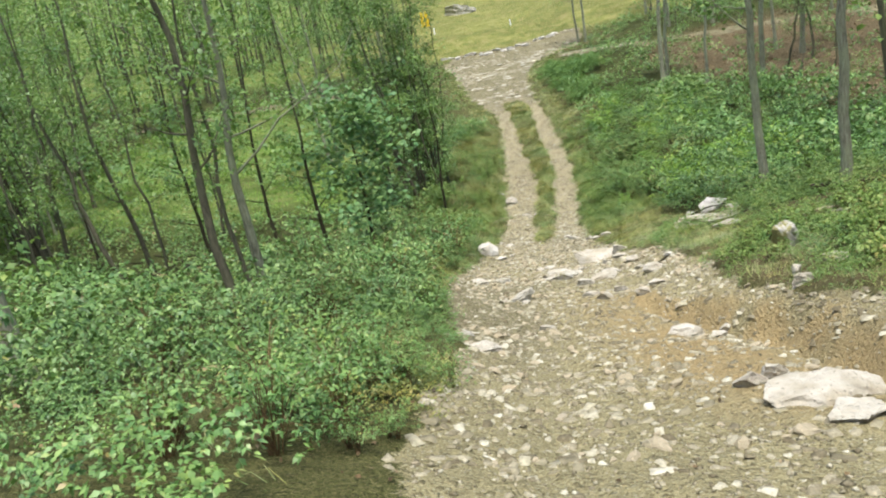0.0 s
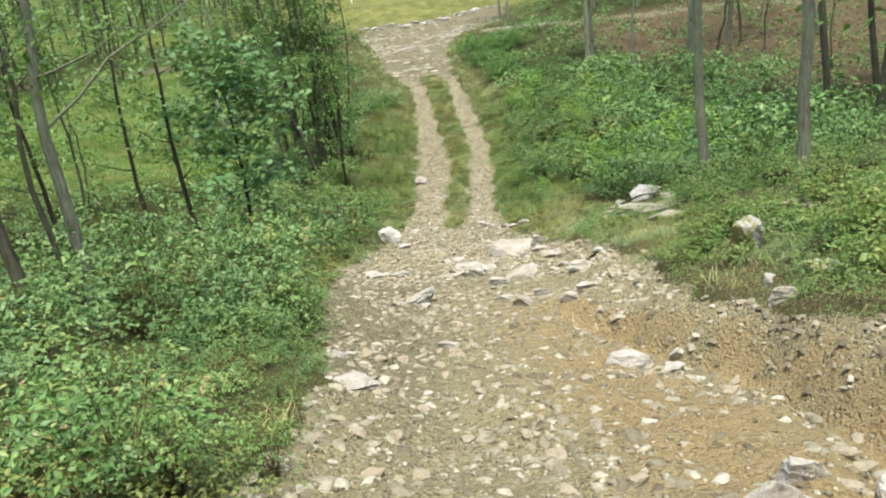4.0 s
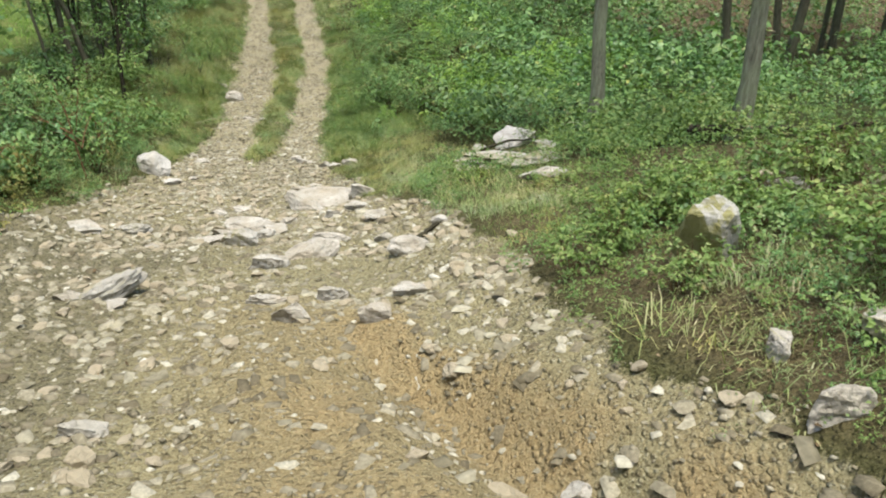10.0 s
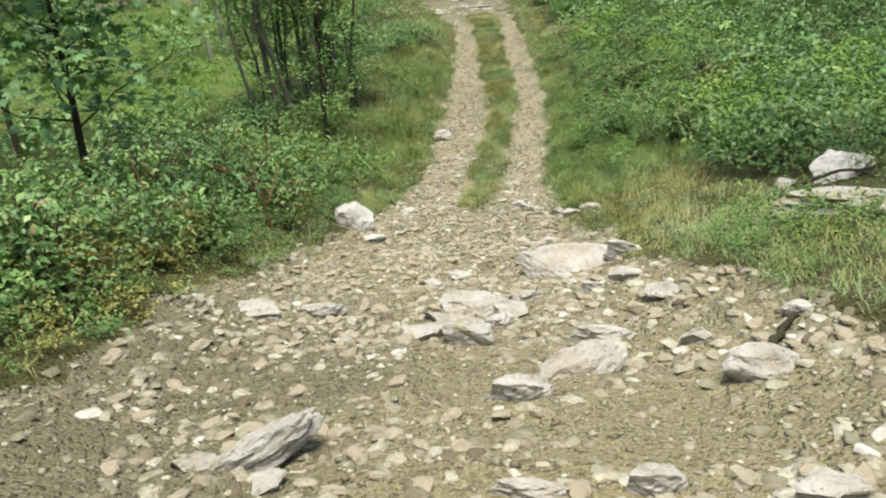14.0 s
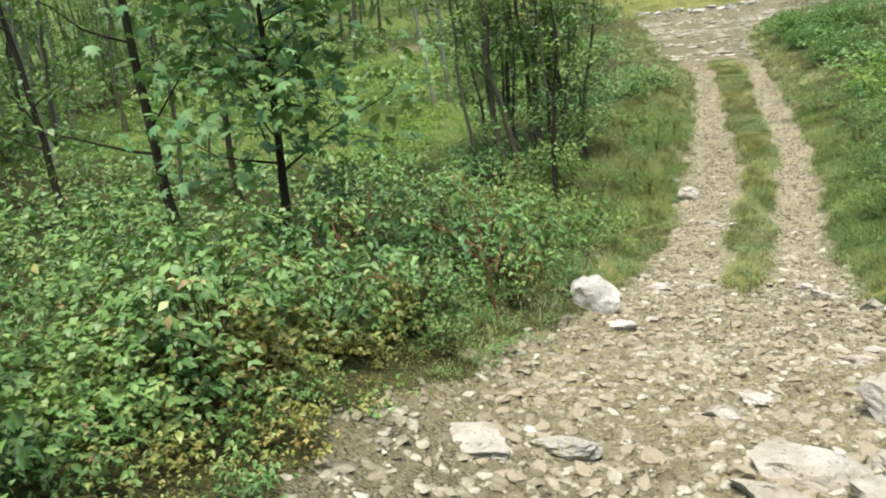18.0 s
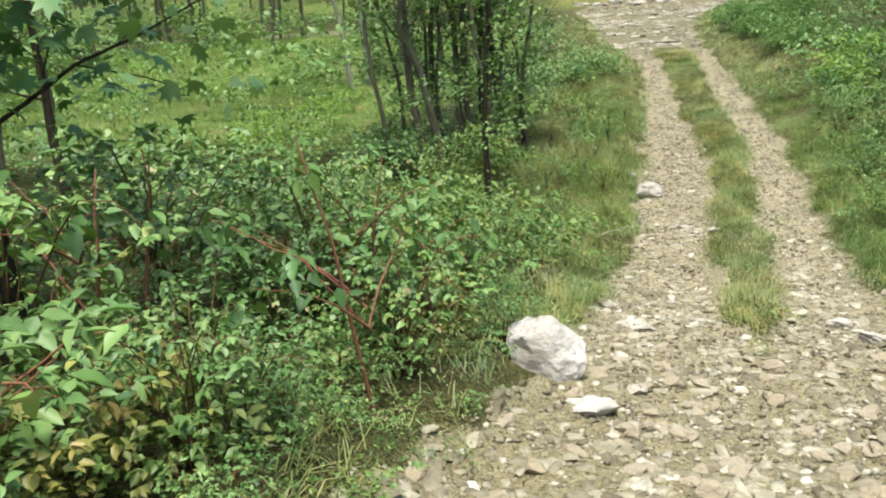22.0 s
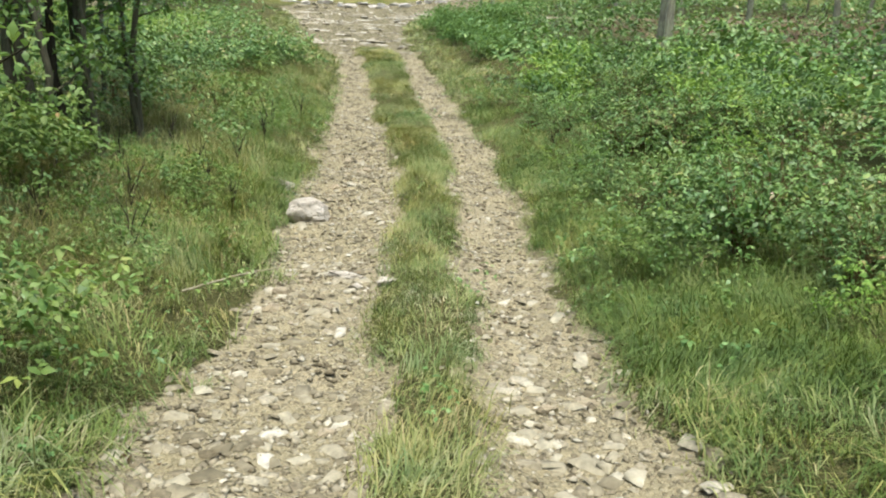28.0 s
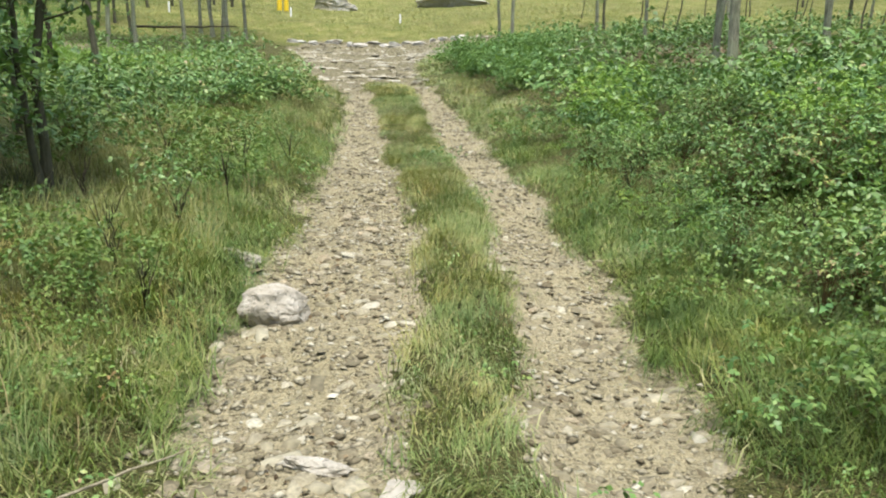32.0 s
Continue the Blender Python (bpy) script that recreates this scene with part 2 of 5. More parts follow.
PALE_LEAF = leaf_material("pale_bramble_leaf", [(0.0, (0.068, 0.140, 0.036)), (0.5, (0.153, 0.262, 0.067)), (0.95, (0.289, 0.385, 0.112)), (1.0, (0.443, 0.423, 0.095))])
TREE_LEAF = leaf_material("tree_leaf", [(0.0, (0.074, 0.147, 0.032)), (0.45, (0.153, 0.268, 0.063)), (0.8, (0.252, 0.376, 0.091)), (1.0, (0.399, 0.459, 0.130))], 0.35)
SAP_LEAF = leaf_material("maple_leaf", [(0.0, (0.055, 0.135, 0.04)), (0.5, (0.115, 0.24, 0.075)), (1.0, (0.24, 0.36, 0.12))], 0.28, 0.5, 0.3, 0.85)
GRASS = leaf_material("grass_blade", [(0.0, (0.085, 0.135, 0.032)), (0.3, (0.165, 0.215, 0.058)), (0.58, (0.275, 0.295, 0.10)), (0.8, (0.39, 0.36, 0.165)), (1.0, (0.50, 0.42, 0.24))], 0.25, 0.6, 0.25, 0.88, 7.5)
LUSH_GRASS = leaf_material("lush_grass_blade", [(0.0, (0.06, 0.105, 0.020)), (0.35, (0.135, 0.19, 0.038)), (0.7, (0.24, 0.28, 0.068)), (1.0, (0.38, 0.36, 0.14))], 0.25, 0.55, 0.3, 0.88, 5.0)
DRY_GRASS = leaf_material("dry_grass_blade", [(0.0, (0.15, 0.175, 0.042)), (0.3, (0.25, 0.265, 0.075)), (0.6, (0.38, 0.335, 0.125)), (1.0, (0.52, 0.40, 0.19))], 0.25, 0.6, 0.25, 0.88, 7.5)
FERN = leaf_material("bright_green_ground_cover", [(0.0, (0.095, 0.20, 0.028)), (0.5, (0.20, 0.33, 0.052)), (1.0, (0.36, 0.44, 0.10))], 0.4, 0.6, 0.3, 0.95)
BUSH_LEAF = leaf_material("light_bush_leaf", [(0.0, (0.060, 0.140, 0.030)), (0.5, (0.130, 0.250, 0.053)), (1.0, (0.240, 0.350, 0.090))], 0.4, 0.6)
WEED_LEAF = leaf_material("light_weed_leaf", [(0.0, (0.075, 0.14, 0.03)), (0.35, (0.165, 0.255, 0.055)), (0.7, (0.28, 0.36, 0.095)), (0.9, (0.40, 0.41, 0.13)), (1.0, (0.36, 0.24, 0.10))], 0.35, 0.5, 0.3, 0.85)
TURNING_LEAF = leaf_material("turning_leaf", [(0.0, (0.10, 0.13, 0.03)), (0.35, (0.24, 0.27, 0.06)), (0.6, (0.42, 0.36, 0.09)), (0.8, (0.34, 0.19, 0.07)), (1.0, (0.20, 0.11, 0.06))])
YELLOW = Nodes("yellow_paint").finish((0.75, 0.52, 0.02), 0.5, 0.4)
WHITE = Nodes("white_plastic").finish((0.75, 0.75, 0.72), 0.5, 0.3)
STRAW = island_material("seed_head", [(0.0, (0.22, 0.17, 0.08)), (1.0, (0.46, 0.38, 0.20))])
LITTER = island_material("dry_leaf", [(0.0, (0.05, 0.035, 0.02)), (0.5, (0.14, 0.095, 0.05)), (1.0, (0.30, 0.23, 0.14))])
BARK = bark_material("brown_grey_bark", (0.045, 0.042, 0.027), (0.165, 0.153, 0.10))
PALE_BARK = bark_material("grey_bark", (0.09, 0.088, 0.058), (0.37, 0.37, 0.255))
DARK_BARK = bark_material("dark_bark", (0.02, 0.017, 0.011), (0.085, 0.072, 0.045))
BLEACHED = bark_material("bleached_wood", (0.24, 0.21, 0.13), (0.48, 0.43, 0.30))
CRIMSON = island_material("crimson_stem", [(0.0, (0.17, 0.06, 0.04)), (1.0, (0.28, 0.14, 0.08))])
STEM = island_material("red_brown_stem", [(0.0, (0.10, 0.06, 0.03)), (0.6, (0.16, 0.11, 0.05)), (1.0, (0.22, 0.06, 0.04))])


# ---- mesh helpers ----
def mesh_from(name, verts, tris, material):
    """A mesh from arrays of places and triangles."""
    me = bpy.data.meshes.new(name)
    verts, tris = np.asarray(verts, np.float32), np.asarray(tris, np.int32)
    k = tris.shape[1]
    me.vertices.add(len(verts))
    me.vertices.foreach_set("co", verts.ravel())
    me.loops.add(tris.size)
    me.loops.foreach_set("vertex_index", tris.ravel())
    me.polygons.add(len(tris))
    me.polygons.foreach_set("loop_start", np.arange(0, tris.size, k, dtype=np.int32))
    me.update(calc_edges=True)
    me.materials.append(material)
    return me


def smooth(me):
    me.polygons.foreach_set("use_smooth", np.ones(len(me.polygons), bool))
    return me


def part(name, me, parent, label=""):
    ob = new(name, me)
    ob.parent = parent
    return tagged(ob, label)


def thing(name, label, category, group="", kind="", data=None):
    return tagged(new(name, data), label, category, group, kind)


def join(pieces):
    """Several (verts, tris) as one."""
    at, vs, ts = 0, [], []
    for v, t in pieces:
        vs.append(v)
        ts.append(np.asarray(t) + at)
        at += len(v)
    return np.concatenate(vs), np.concatenate(ts)


def tube(points, radii, sides=6):
    """A closed tapered tube along points."""
    points = np.asarray(points, float)
    n = len(points)
    way = np.gradient(points, axis=0)
    way /= np.linalg.norm(way, axis=1)[:, None] + 1e-9
    ref = np.where(np.abs(way[:, 2:3]) > 0.9, [[1.0, 0, 0]], [[0, 0, 1.0]])
    a = np.cross(way, ref)
    a /= np.linalg.norm(a, axis=1)[:, None]
    b = np.cross(way, a)
    ang = np.arange(sides) * 2 * np.pi / sides
    ring = points[:, None] + np.asarray(radii)[:, None, None] * (np.cos(ang)[None, :, None] * a[:, None] + np.sin(ang)[None, :, None] * b[:, None])
    v = np.concatenate([ring.reshape(-1, 3), points[-1:] + way[-1:] * radii[-1]])
    i, j = np.meshgrid(np.arange(n - 1), np.arange(sides), indexing="ij")
    p, q = i * sides + j, i * sides + (j + 1) % sides
    t = np.concatenate([np.stack([p, q, q + sides], -1).reshape(-1, 3), np.stack([p, q + sides, p + sides], -1).reshape(-1, 3)])
    last = (n - 1) * sides
    cap = np.array([[last + k, last + (k + 1) % sides, n * sides] for k in range(sides)])
    return v, np.concatenate([t, cap])


# leaf outlines, folded from base to tip
LEAF_SHAPE = np.array([[0, 0, 0], [-0.27, 0.26, 0.06], [-0.23, 0.60, 0.04], [0, 1, -0.16], [0.23, 0.60, 0.04], [0.27, 0.26, 0.06]])
LEAF_TRIS = np.array([[0, 3, 2], [0, 2, 1], [0, 5, 4], [0, 4, 3]])
FLAT_SHAPE = np.array([[0, 0, 0], [-0.30, 0.45, 0.06], [0.30, 0.45, 0.06], [0, 1, -0.12]])
FLAT_TRIS = np.array([[0, 2, 1], [1, 2, 3]])


MAPLE_SHAPE = np.array([[0, 0.4, 0.05], [0, 0, 0], [-0.28, 0.10, 0], [-0.56, 0.34, -0.06], [-0.27, 0.44, 0.03], [-0.42, 0.80, -0.08], [-0.13, 0.68, 0.03], [0, 1.05, -0.12],
                        [0.13, 0.68, 0.03], [0.42, 0.80, -0.08], [0.27, 0.44, 0.03], [0.56, 0.34, -0.06], [0.28, 0.10, 0]])
MAPLE_TRIS = np.array([[0, k, k % 12 + 1] for k in range(1, 13)])[:, ::-1]


def leaves(places, sizes, rnd, droop=0.35, flat=False, out=None, stray=0.7):
    """A leaf at every place, turned at random and mostly lying to the sky."""
    shape, tris = (MAPLE_SHAPE, MAPLE_TRIS) if flat == "lobed" else (FLAT_SHAPE, FLAT_TRIS) if flat else (LEAF_SHAPE, LEAF_TRIS)
    n = len(places)
    yaw = rnd.uniform(0, 2 * np.pi, n) if out is None else out + rnd.normal(0, stray, n)
    pitch, roll = rnd.normal(-droop, 0.4, n), rnd.normal(0, 0.45, n)
    cy, sy, cp, sp, cr, sr = np.cos(yaw), np.sin(yaw), np.cos(pitch), np.sin(pitch), np.cos(roll), np.sin(roll)
    s = np.asarray(sizes)[:, None] * np.ones((n, 1))
    x, y, z = (shape[None, :, k] * s for k in range(3))
    x, z = x * cr[:, None] + z * sr[:, None], -x * sr[:, None] + z * cr[:, None]
    y, z = y * cp[:, None] - z * sp[:, None], y * sp[:, None] + z * cp[:, None]
    x, y = x * cy[:, None] - y * sy[:, None], x * sy[:, None] + y * cy[:, None]
    v = np.stack([x, y, z], -1) + np.asarray(places)[:, None]
    t = tris[None] + (np.arange(n) * len(shape))[:, None, None]
    return v.reshape(-1, 3), t.reshape(-1, 3)


def blades(x, y, z, length, width, rnd, lean=0.5):
    """Bent blades of grass, three triangles each."""
    n = len(x)
    yaw, bend = 6.3 * vnoise(x * 0.9, y * 0.9, 48) + rnd.normal(0, 1.0, n), np.abs(rnd.normal(lean, 0.4, n))
    d = np.stack([np.cos(yaw), np.sin(yaw), np.zeros(n)], -1)
    side = np.stack([-np.sin(yaw), np.cos(yaw), np.zeros(n)], -1) * (width / 2)[:, None]
    root = np.stack([x, y, z], -1)
    up = np.array([0, 0, 1.0])
    mid = root + length[:, None] * (0.5 * up * np.cos(bend * 0.6)[:, None] + 0.5 * d * np.sin(bend * 0.6)[:, None])
    tip = mid + length[:, None] * (0.5 * up * np.cos(bend * 1.5)[:, None] + 0.5 * d * np.sin(bend * 1.5)[:, None])
    v = np.stack([root - side, root + side, mid - side * 0.8, mid + side * 0.8, tip], 1)
    t = np.array([[0, 1, 3], [0, 3, 2], [2, 3, 4]])[None] + (np.arange(n) * 5)[:, None, None]
    return v.reshape(-1, 3), t.reshape(-1, 3)


# ---- lie of the land ----
def smooth_profile(points, lo, hi, step, width):
    ys = np.arange(lo, hi, step)
    zs = np.interp(ys, [p[0] for p in points], [p[1] for p in points])
    k = int(width / step) | 1
    pad = np.pad(zs, k // 2, mode="edge")
    return ys, np.convolve(pad, np.ones(k) / k, "valid")


# height of the track along its length, and its centre line
PROFILE = smooth_profile([(-60, 16.5), (-10, 8.0), (0, 5.5), (3, 4.85), (6.7, 3.85), (8.5, 3.35), (10, 2.9), (12.4, 2.42), (14, 2.2), (16.8, 1.7),
                          (20, 1.15), (22, 0.9), (25, 0.5), (27, 0.33), (29, 0.12), (32, 0.0), (34, 0.18), (38, 0.5), (43, 0.83), (50, 1.75),
                          (54, 2.4), (60, 3.1), (80, 5.5), (90, 8.4), (110, 11.8), (130, 16), (160, 24), (300, 60), (900, 160)], -60, 900, 0.25, 2.5)


def smoothstep(a, b, v):
    s = np.clip((v - a) / (b - a), 0, 1)
    return s * s * (3 - 2 * s)


CENTRE = smooth_profile([(-60, 6), (0, 1.2), (8, 1.6), (14, 0.9), (18, 0.1), (24, -0.1), (28, -0.05), (33, 0.3), (43, 0.3), (50, 0.1), (56, -0.6), (70, -2.0), (900, -2.0)], -60, 900, 0.25, 3.0)


def centre(y):
    return np.interp(y, *CENTRE)


def base_height(x, y):
    """The lie of the land, without ruts and bumps."""
    u = x - centre(y)
    z = np.interp(y, *PROFILE)
    steep = np.interp(y, [5, 11, 19, 24, 32, 42, 60, 90], [0.18, 0.3, 0.28, 0.16, 0.14, 0.2, 0.12, 0.05])
    right = np.maximum(u - 1.7, 0)
    left = np.maximum(-u - 1.7, 0)
    z = z + steep * 4.5 * (1 - np.exp(-right / 4.5)) + 0.07 * right / (1 + right / 150)
    z = z + 0.55 * (1 - np.exp(-left / 1.6)) * smoothstep(62, 50, y) + 0.03 * left / (1 + left / 150)
    return z


def line(points, y):
    return np.interp(y, [p[0] for p in points], [p[1] for p in points])


# edges of the bare track and of the grass between the ruts
EDGE_LEFT = [(-20, -1.2), (0, -1.3), (7.7, -1.2), (11, -1.4), (16.6, -2.3), (19, -2.4), (22, -2.1), (25, -1.9), (28, -1.6), (31, -1.25), (34, -1.3), (37, -1.2), (42, -1.25), (47, -1.35), (51, -1.5), (55, -1.85), (57, -2.6), (60, -3.5), (70, -5.0), (80, -6.9), (84, -5.0)]
EDGE_RIGHT = [(-20, 6), (5, 4.6), (10.4, 4.1), (12, 3.6), (13.5, 3.3), (15, 3.2), (17.7, 3.1), (20, 2.35), (22, 2.05), (25.8, 1.75), (28.5, 1.68), (34, 1.92), (38, 2.1), (43, 2.1), (47, 1.85), (51, 1.8), (56, 1.2), (61, 0.95), (68, 1.2), (72, 2.0), (74.5, 6.0), (80, 7.0)]
MEDIAN_LEFT = [(25.5, 0.05), (27, -0.3), (31.5, -0.05), (34, 0.08), (37, 0.25), (40, 0.05), (43, -0.1), (47, -0.45), (51, -0.68), (57, -1.25)]
MEDIAN_RIGHT = [(25.5, 0.1), (27, 0.55), (29, 0.72), (32, 0.8), (35, 1.0), (38, 1.22), (43, 1.15), (47, 0.85), (51, 0.8), (55, 0.6), (58, 0.0)]


# bed of the washed-out gully
GULLY = [5.0, 8.0, 10.3, 11.7, 13.2, 14.5, 15.6], [3.1, 3.1, 3.25, 3.0, 2.4, 1.87, 1.4]


def vnoise(x, y, seed=0):
    """Smooth value noise between -1 and 1."""
    x, y = np.asarray(x, float), np.asarray(y, float)
    xi, yi = np.floor(x), np.floor(y)
    fx, fy = x - xi, y - yi
    fx, fy = fx * fx * (3 - 2 * fx), fy * fy * (3 - 2 * fy)

    def corner(a, b):
        v = np.sin(a * 127.1 + b * 311.7 + seed * 74.7) * 43758.5453
        return (v - np.floor(v)) * 2 - 1

    return (corner(xi, yi) * (1 - fx) + corner(xi + 1, yi) * fx) * (1 - fy) + (corner(xi, yi + 1) * (1 - fx) + corner(xi + 1, yi + 1) * fx) * fy


def bare(x, y):
    """1 on the bare stony track, 0 where plants grow."""
    wob = 0.22 * vnoise(x * 1.3, y * 1.3, 3) + 0.12 * vnoise(x * 3.7, y * 3.7, 4)
    inside = np.minimum(x - line(EDGE_LEFT, y), line(EDGE_RIGHT, y) - x) + wob
    road = smoothstep(-0.15, 0.2, inside) * (y < 83 + wob)
    median = np.minimum(x - line(MEDIAN_LEFT, y), line(MEDIAN_RIGHT, y) - x) + 0.7 * wob - 0.04
    road = road * (1 - smoothstep(-0.1, 0.15, median) * (y > 25.3) * (y < 57.5 + 2 * wob))
    cross = smoothstep(0.6, -0.6, np.abs(y - np.interp(x, [4, 15, 20, 40], [72, 63.4, 61.4, 55])) - 1.1 + 4 * wob) * (x > 4) * (x < 40) * smoothstep(-0.5, 0.2, vnoise(x * 0.35, y * 0.35, 15))
    far = smoothstep(0.6, -0.6, np.abs(y - np.interp(x, [-45, -37, -31, -22, -18, -7], [55, 61.6, 67, 69.5, 70.5, 73])) - 1.1 + 4 * wob) * (x < -6) * (x > -45) * smoothstep(-0.4, 0.3, vnoise(x * 0.3, y * 0.3, 16))
    return np.maximum(road, np.maximum(cross, far))


def height(x, y):
    """The ground with banks, ruts, gully and bumps."""
    x, y = np.asarray(x, float), np.asarray(y, float)
    b = bare(x, y)
    z = base_height(x, y)
    near = smoothstep(70, 55, y)
    median = np.minimum(x - line(MEDIAN_LEFT, y), line(MEDIAN_RIGHT, y) - x)
    z = z + 0.09 * smoothstep(-0.25, 0.3, median) * smoothstep(24, 28, y) * near
    z = z - 0.06 * b * near
    bed = x - np.interp(y, *GULLY) + 0.08 * np.sin(2.6 * y)
    gully = np.exp(-(bed / np.where(bed > 0, 0.24, 0.42)) ** 2) * smoothstep(5.5, 7.5, y) * smoothstep(15.6, 14, y)
    z = z + 0.10 * smoothstep(0.25, 0.6, bed) * smoothstep(1.6, 0.9, bed) * smoothstep(6, 8, y) * smoothstep(14.5, 13, y)
    z = z - 0.36 * gully
    z = z + 0.10 * vnoise(x * 0.45, y * 0.45, 1) + 0.05 * vnoise(x * 1.1, y * 1.1, 2)
    z = z + b * near * (0.05 * vnoise(x * 2.3, y * 2.3, 5) + 0.022 * vnoise(x * 5.5, y * 5.5, 6) + 0.012 * vnoise(x * 11, y * 11, 7))
    return z + 0.9 * vnoise(x * 0.06 + 3, y * 0.06, 8) * smoothstep(12, 40, np.abs(x))


def axis(spans):
    out = [spans[0][0]]
    for a, b, step in spans:
        out += list(np.linspace(a, b, max(2, int(round((b - a) / step)) + 1))[1:])
    return np.array(out)


def clay(x, y):
    """The ochre earth: a worn ridge, and the sides of the gully."""
    ridge = np.exp(-((x - np.interp(y, [6, 10, 14, 16], [2.2, 1.8, 1.25, 0.75])) / 0.85) ** 2) * np.interp(y, [5.5, 7.5, 11, 13, 15, 16.5], [0, 1.2, 1.2, 0.8, 0.6, 0])
    bed = x - np.interp(y, *GULLY)
    gully = np.exp(-((bed - 0.2) / 0.33) ** 2) * smoothstep(5.5, 7, y) * smoothstep(16, 14.5, y) * smoothstep(-0.6, 0.1, vnoise(x * 1.7, y * 1.7, 60))
    return np.clip(ridge + 1.3 * gully + 0.35 * vnoise(x * 1.4, y * 1.4, 17) * ridge, 0, 1)


def build_ground():
    xs = axis([(-900, -200, 100), (-200, -60, 14), (-60, -20, 2.5), (-20, -6, 0.7), (-6, -3, 0.2), (-3, 5, 0.12), (5, 8, 0.25), (8, 20, 0.7), (20, 60, 2.5), (60, 200, 14), (200, 900, 100)])
    ys = axis([(-500, -60, 60), (-60, -8, 3), (-8, 1, 0.5), (1, 40, 0.13), (40, 60, 0.3), (60, 90, 0.6), (90, 200, 3), (200, 900, 50)])
    gx, gy = np.meshgrid(xs, ys)
    gz = height(gx, gy)
    v = np.stack([gx, gy, gz], -1).reshape(-1, 3)
    w = len(xs)
    i, j = np.meshgrid(np.arange(len(ys) - 1), np.arange(w - 1), indexing="ij")
    p = i * w + j
    q = np.stack([p, p + 1, p + w + 1, p + w], -1).reshape(-1, 4)
    me = smooth(mesh_from("ground", v, q, GROUND))
    x, y = v[:, 0], v[:, 1]
    masks = {
        "bare": bare(x, y),
        "clay": clay(x, y),
        "grey": smoothstep(0.3, -0.6, x + 0.3 * vnoise(x * 1.2, y * 1.2, 19)) * smoothstep(9, 12, y) * smoothstep(22, 18, y) + smoothstep(53, 58, y),
        "verge": smoothstep(4.5, 2.0, np.maximum(line(EDGE_LEFT, y) - x, x - line(EDGE_RIGHT, y))) * (y < 84) * smoothstep(-8, 0, y) * np.where(x > 0, 0.1 + 0.9 * smoothstep(17, 21, y), 1.0),
        "litter": 0.85 * smoothstep(-0.4, 0.4, x - line(EDGE_RIGHT, y)) * smoothstep(22, 18, y) * smoothstep(-2, 6, y) * smoothstep(5.5, 2.5, x - line(EDGE_RIGHT, y) + 1.5 * vnoise(x * 0.5, y * 0.5, 18)) + smoothstep(0, 3, x + 2 * vnoise(x * 0.2, y * 0.2, 11) - np.interp(y, [36, 52, 60], [14, 9.5, 9.5])) * smoothstep(31, 37, y) * smoothstep(70, 60, y) + 0.7 * smoothstep(-18, -24, x) * smoothstep(46, 40, y) * smoothstep(-0.2, 0.4, vnoise(x * 0.2, y * 0.2, 14)),
        "silt": smoothstep(21.5, 29, y) * smoothstep(60, 54, y) * (0.75 + 0.25 * vnoise(x * 1.5, y * 1.5, 65)),
        "hay": smoothstep(79, 83, y) * smoothstep(-26, -17, x),
        "meadow": np.clip(smoothstep(80, 84, y) + smoothstep(-6.5, -9, x) * smoothstep(33, 38, y + 3 * vnoise(x * 0.2, y * 0.2, 12)) * smoothstep(75, 66, y) * smoothstep(-34, -26, x), 0, 1) * (0.75 + 0.25 * vnoise(x * 0.5, y * 0.5, 13)),
    }
    for name, values in masks.items():
        me.attributes.new(name, "FLOAT", "POINT").data.foreach_set("value", np.asarray(values, np.float32))
    return thing("ground", "stony pale earth track between green weedy banks", "ground", kind="structure", data=me)


LAND = build_ground()

# ---- rocks ----
def rock_mesh(seed, flat=0.6, rough=0.17, level=3, boxy=4.5, mat=None, cut=1.0):
    """A weathered block: a rounded box broken by planes, layered and roughened."""
    bm = bmesh.new()
    bmesh.ops.create_icosphere(bm, subdivisions=level, radius=1.0)
    rnd = np.random.default_rng(seed)
    planes = rnd.normal(size=(13, 3)) * (1, 1, 0.6)
    planes /= np.linalg.norm(planes, axis=1)[:, None]
    reach = rnd.uniform(0.45, 0.95, 13) * cut
    dip = Vector(rnd.normal(size=3) * 0.3 + (0, 0, 1)).normalized()
    for v in bm.verts:
        p = np.array(v.co)
        p = p / (np.abs(p) ** boxy).sum() ** (1 / boxy)
        for n, r in zip(planes, reach):
            over = p @ n - r
            if over > 0:
                p = p - n * over * 0.93
        q = Vector(p * 1.5 + seed)
        layer = math.sin(9 * Vector(p).dot(dip) + 3 * noise.noise(q))
        p = p * (1 + rough * (0.5 * noise.noise(q) + 0.4 * noise.noise(q * 3.1) + 0.25 * noise.noise(q * 7.3)) + 0.18 * rough * layer)
        v.co = (p[0], p[1], p[2] * flat)
    me = bpy.data.meshes.new("rock")
    bm.to_mesh(me)
    bm.free()
    me.materials.append(mat)
    return me


def full(me):
    """Stretches a rock to fill its size on every side."""
    co = np.array([v.co for v in me.vertices])
    co = (co - (co.max(0) + co.min(0)) / 2) / ((co.max(0) - co.min(0)) / 2)
    me.vertices.foreach_set("co", co.ravel())
    return me


ROCK_SHAPES = [rock_mesh(s, 1.0, 0.26, 4, mat=ROCK) for s in (1, 2, 3, 4, 5, 6)] + [full(rock_mesh(41, 1.0, 0.16, 4, 2.0, ROCK, 1.4)), full(rock_mesh(45, 1.0, 0.30, 4, 4.0, ROCK)), full(rock_mesh(53, 1.0, 0.14, 4, 5.0, ROCK, 1.05))]


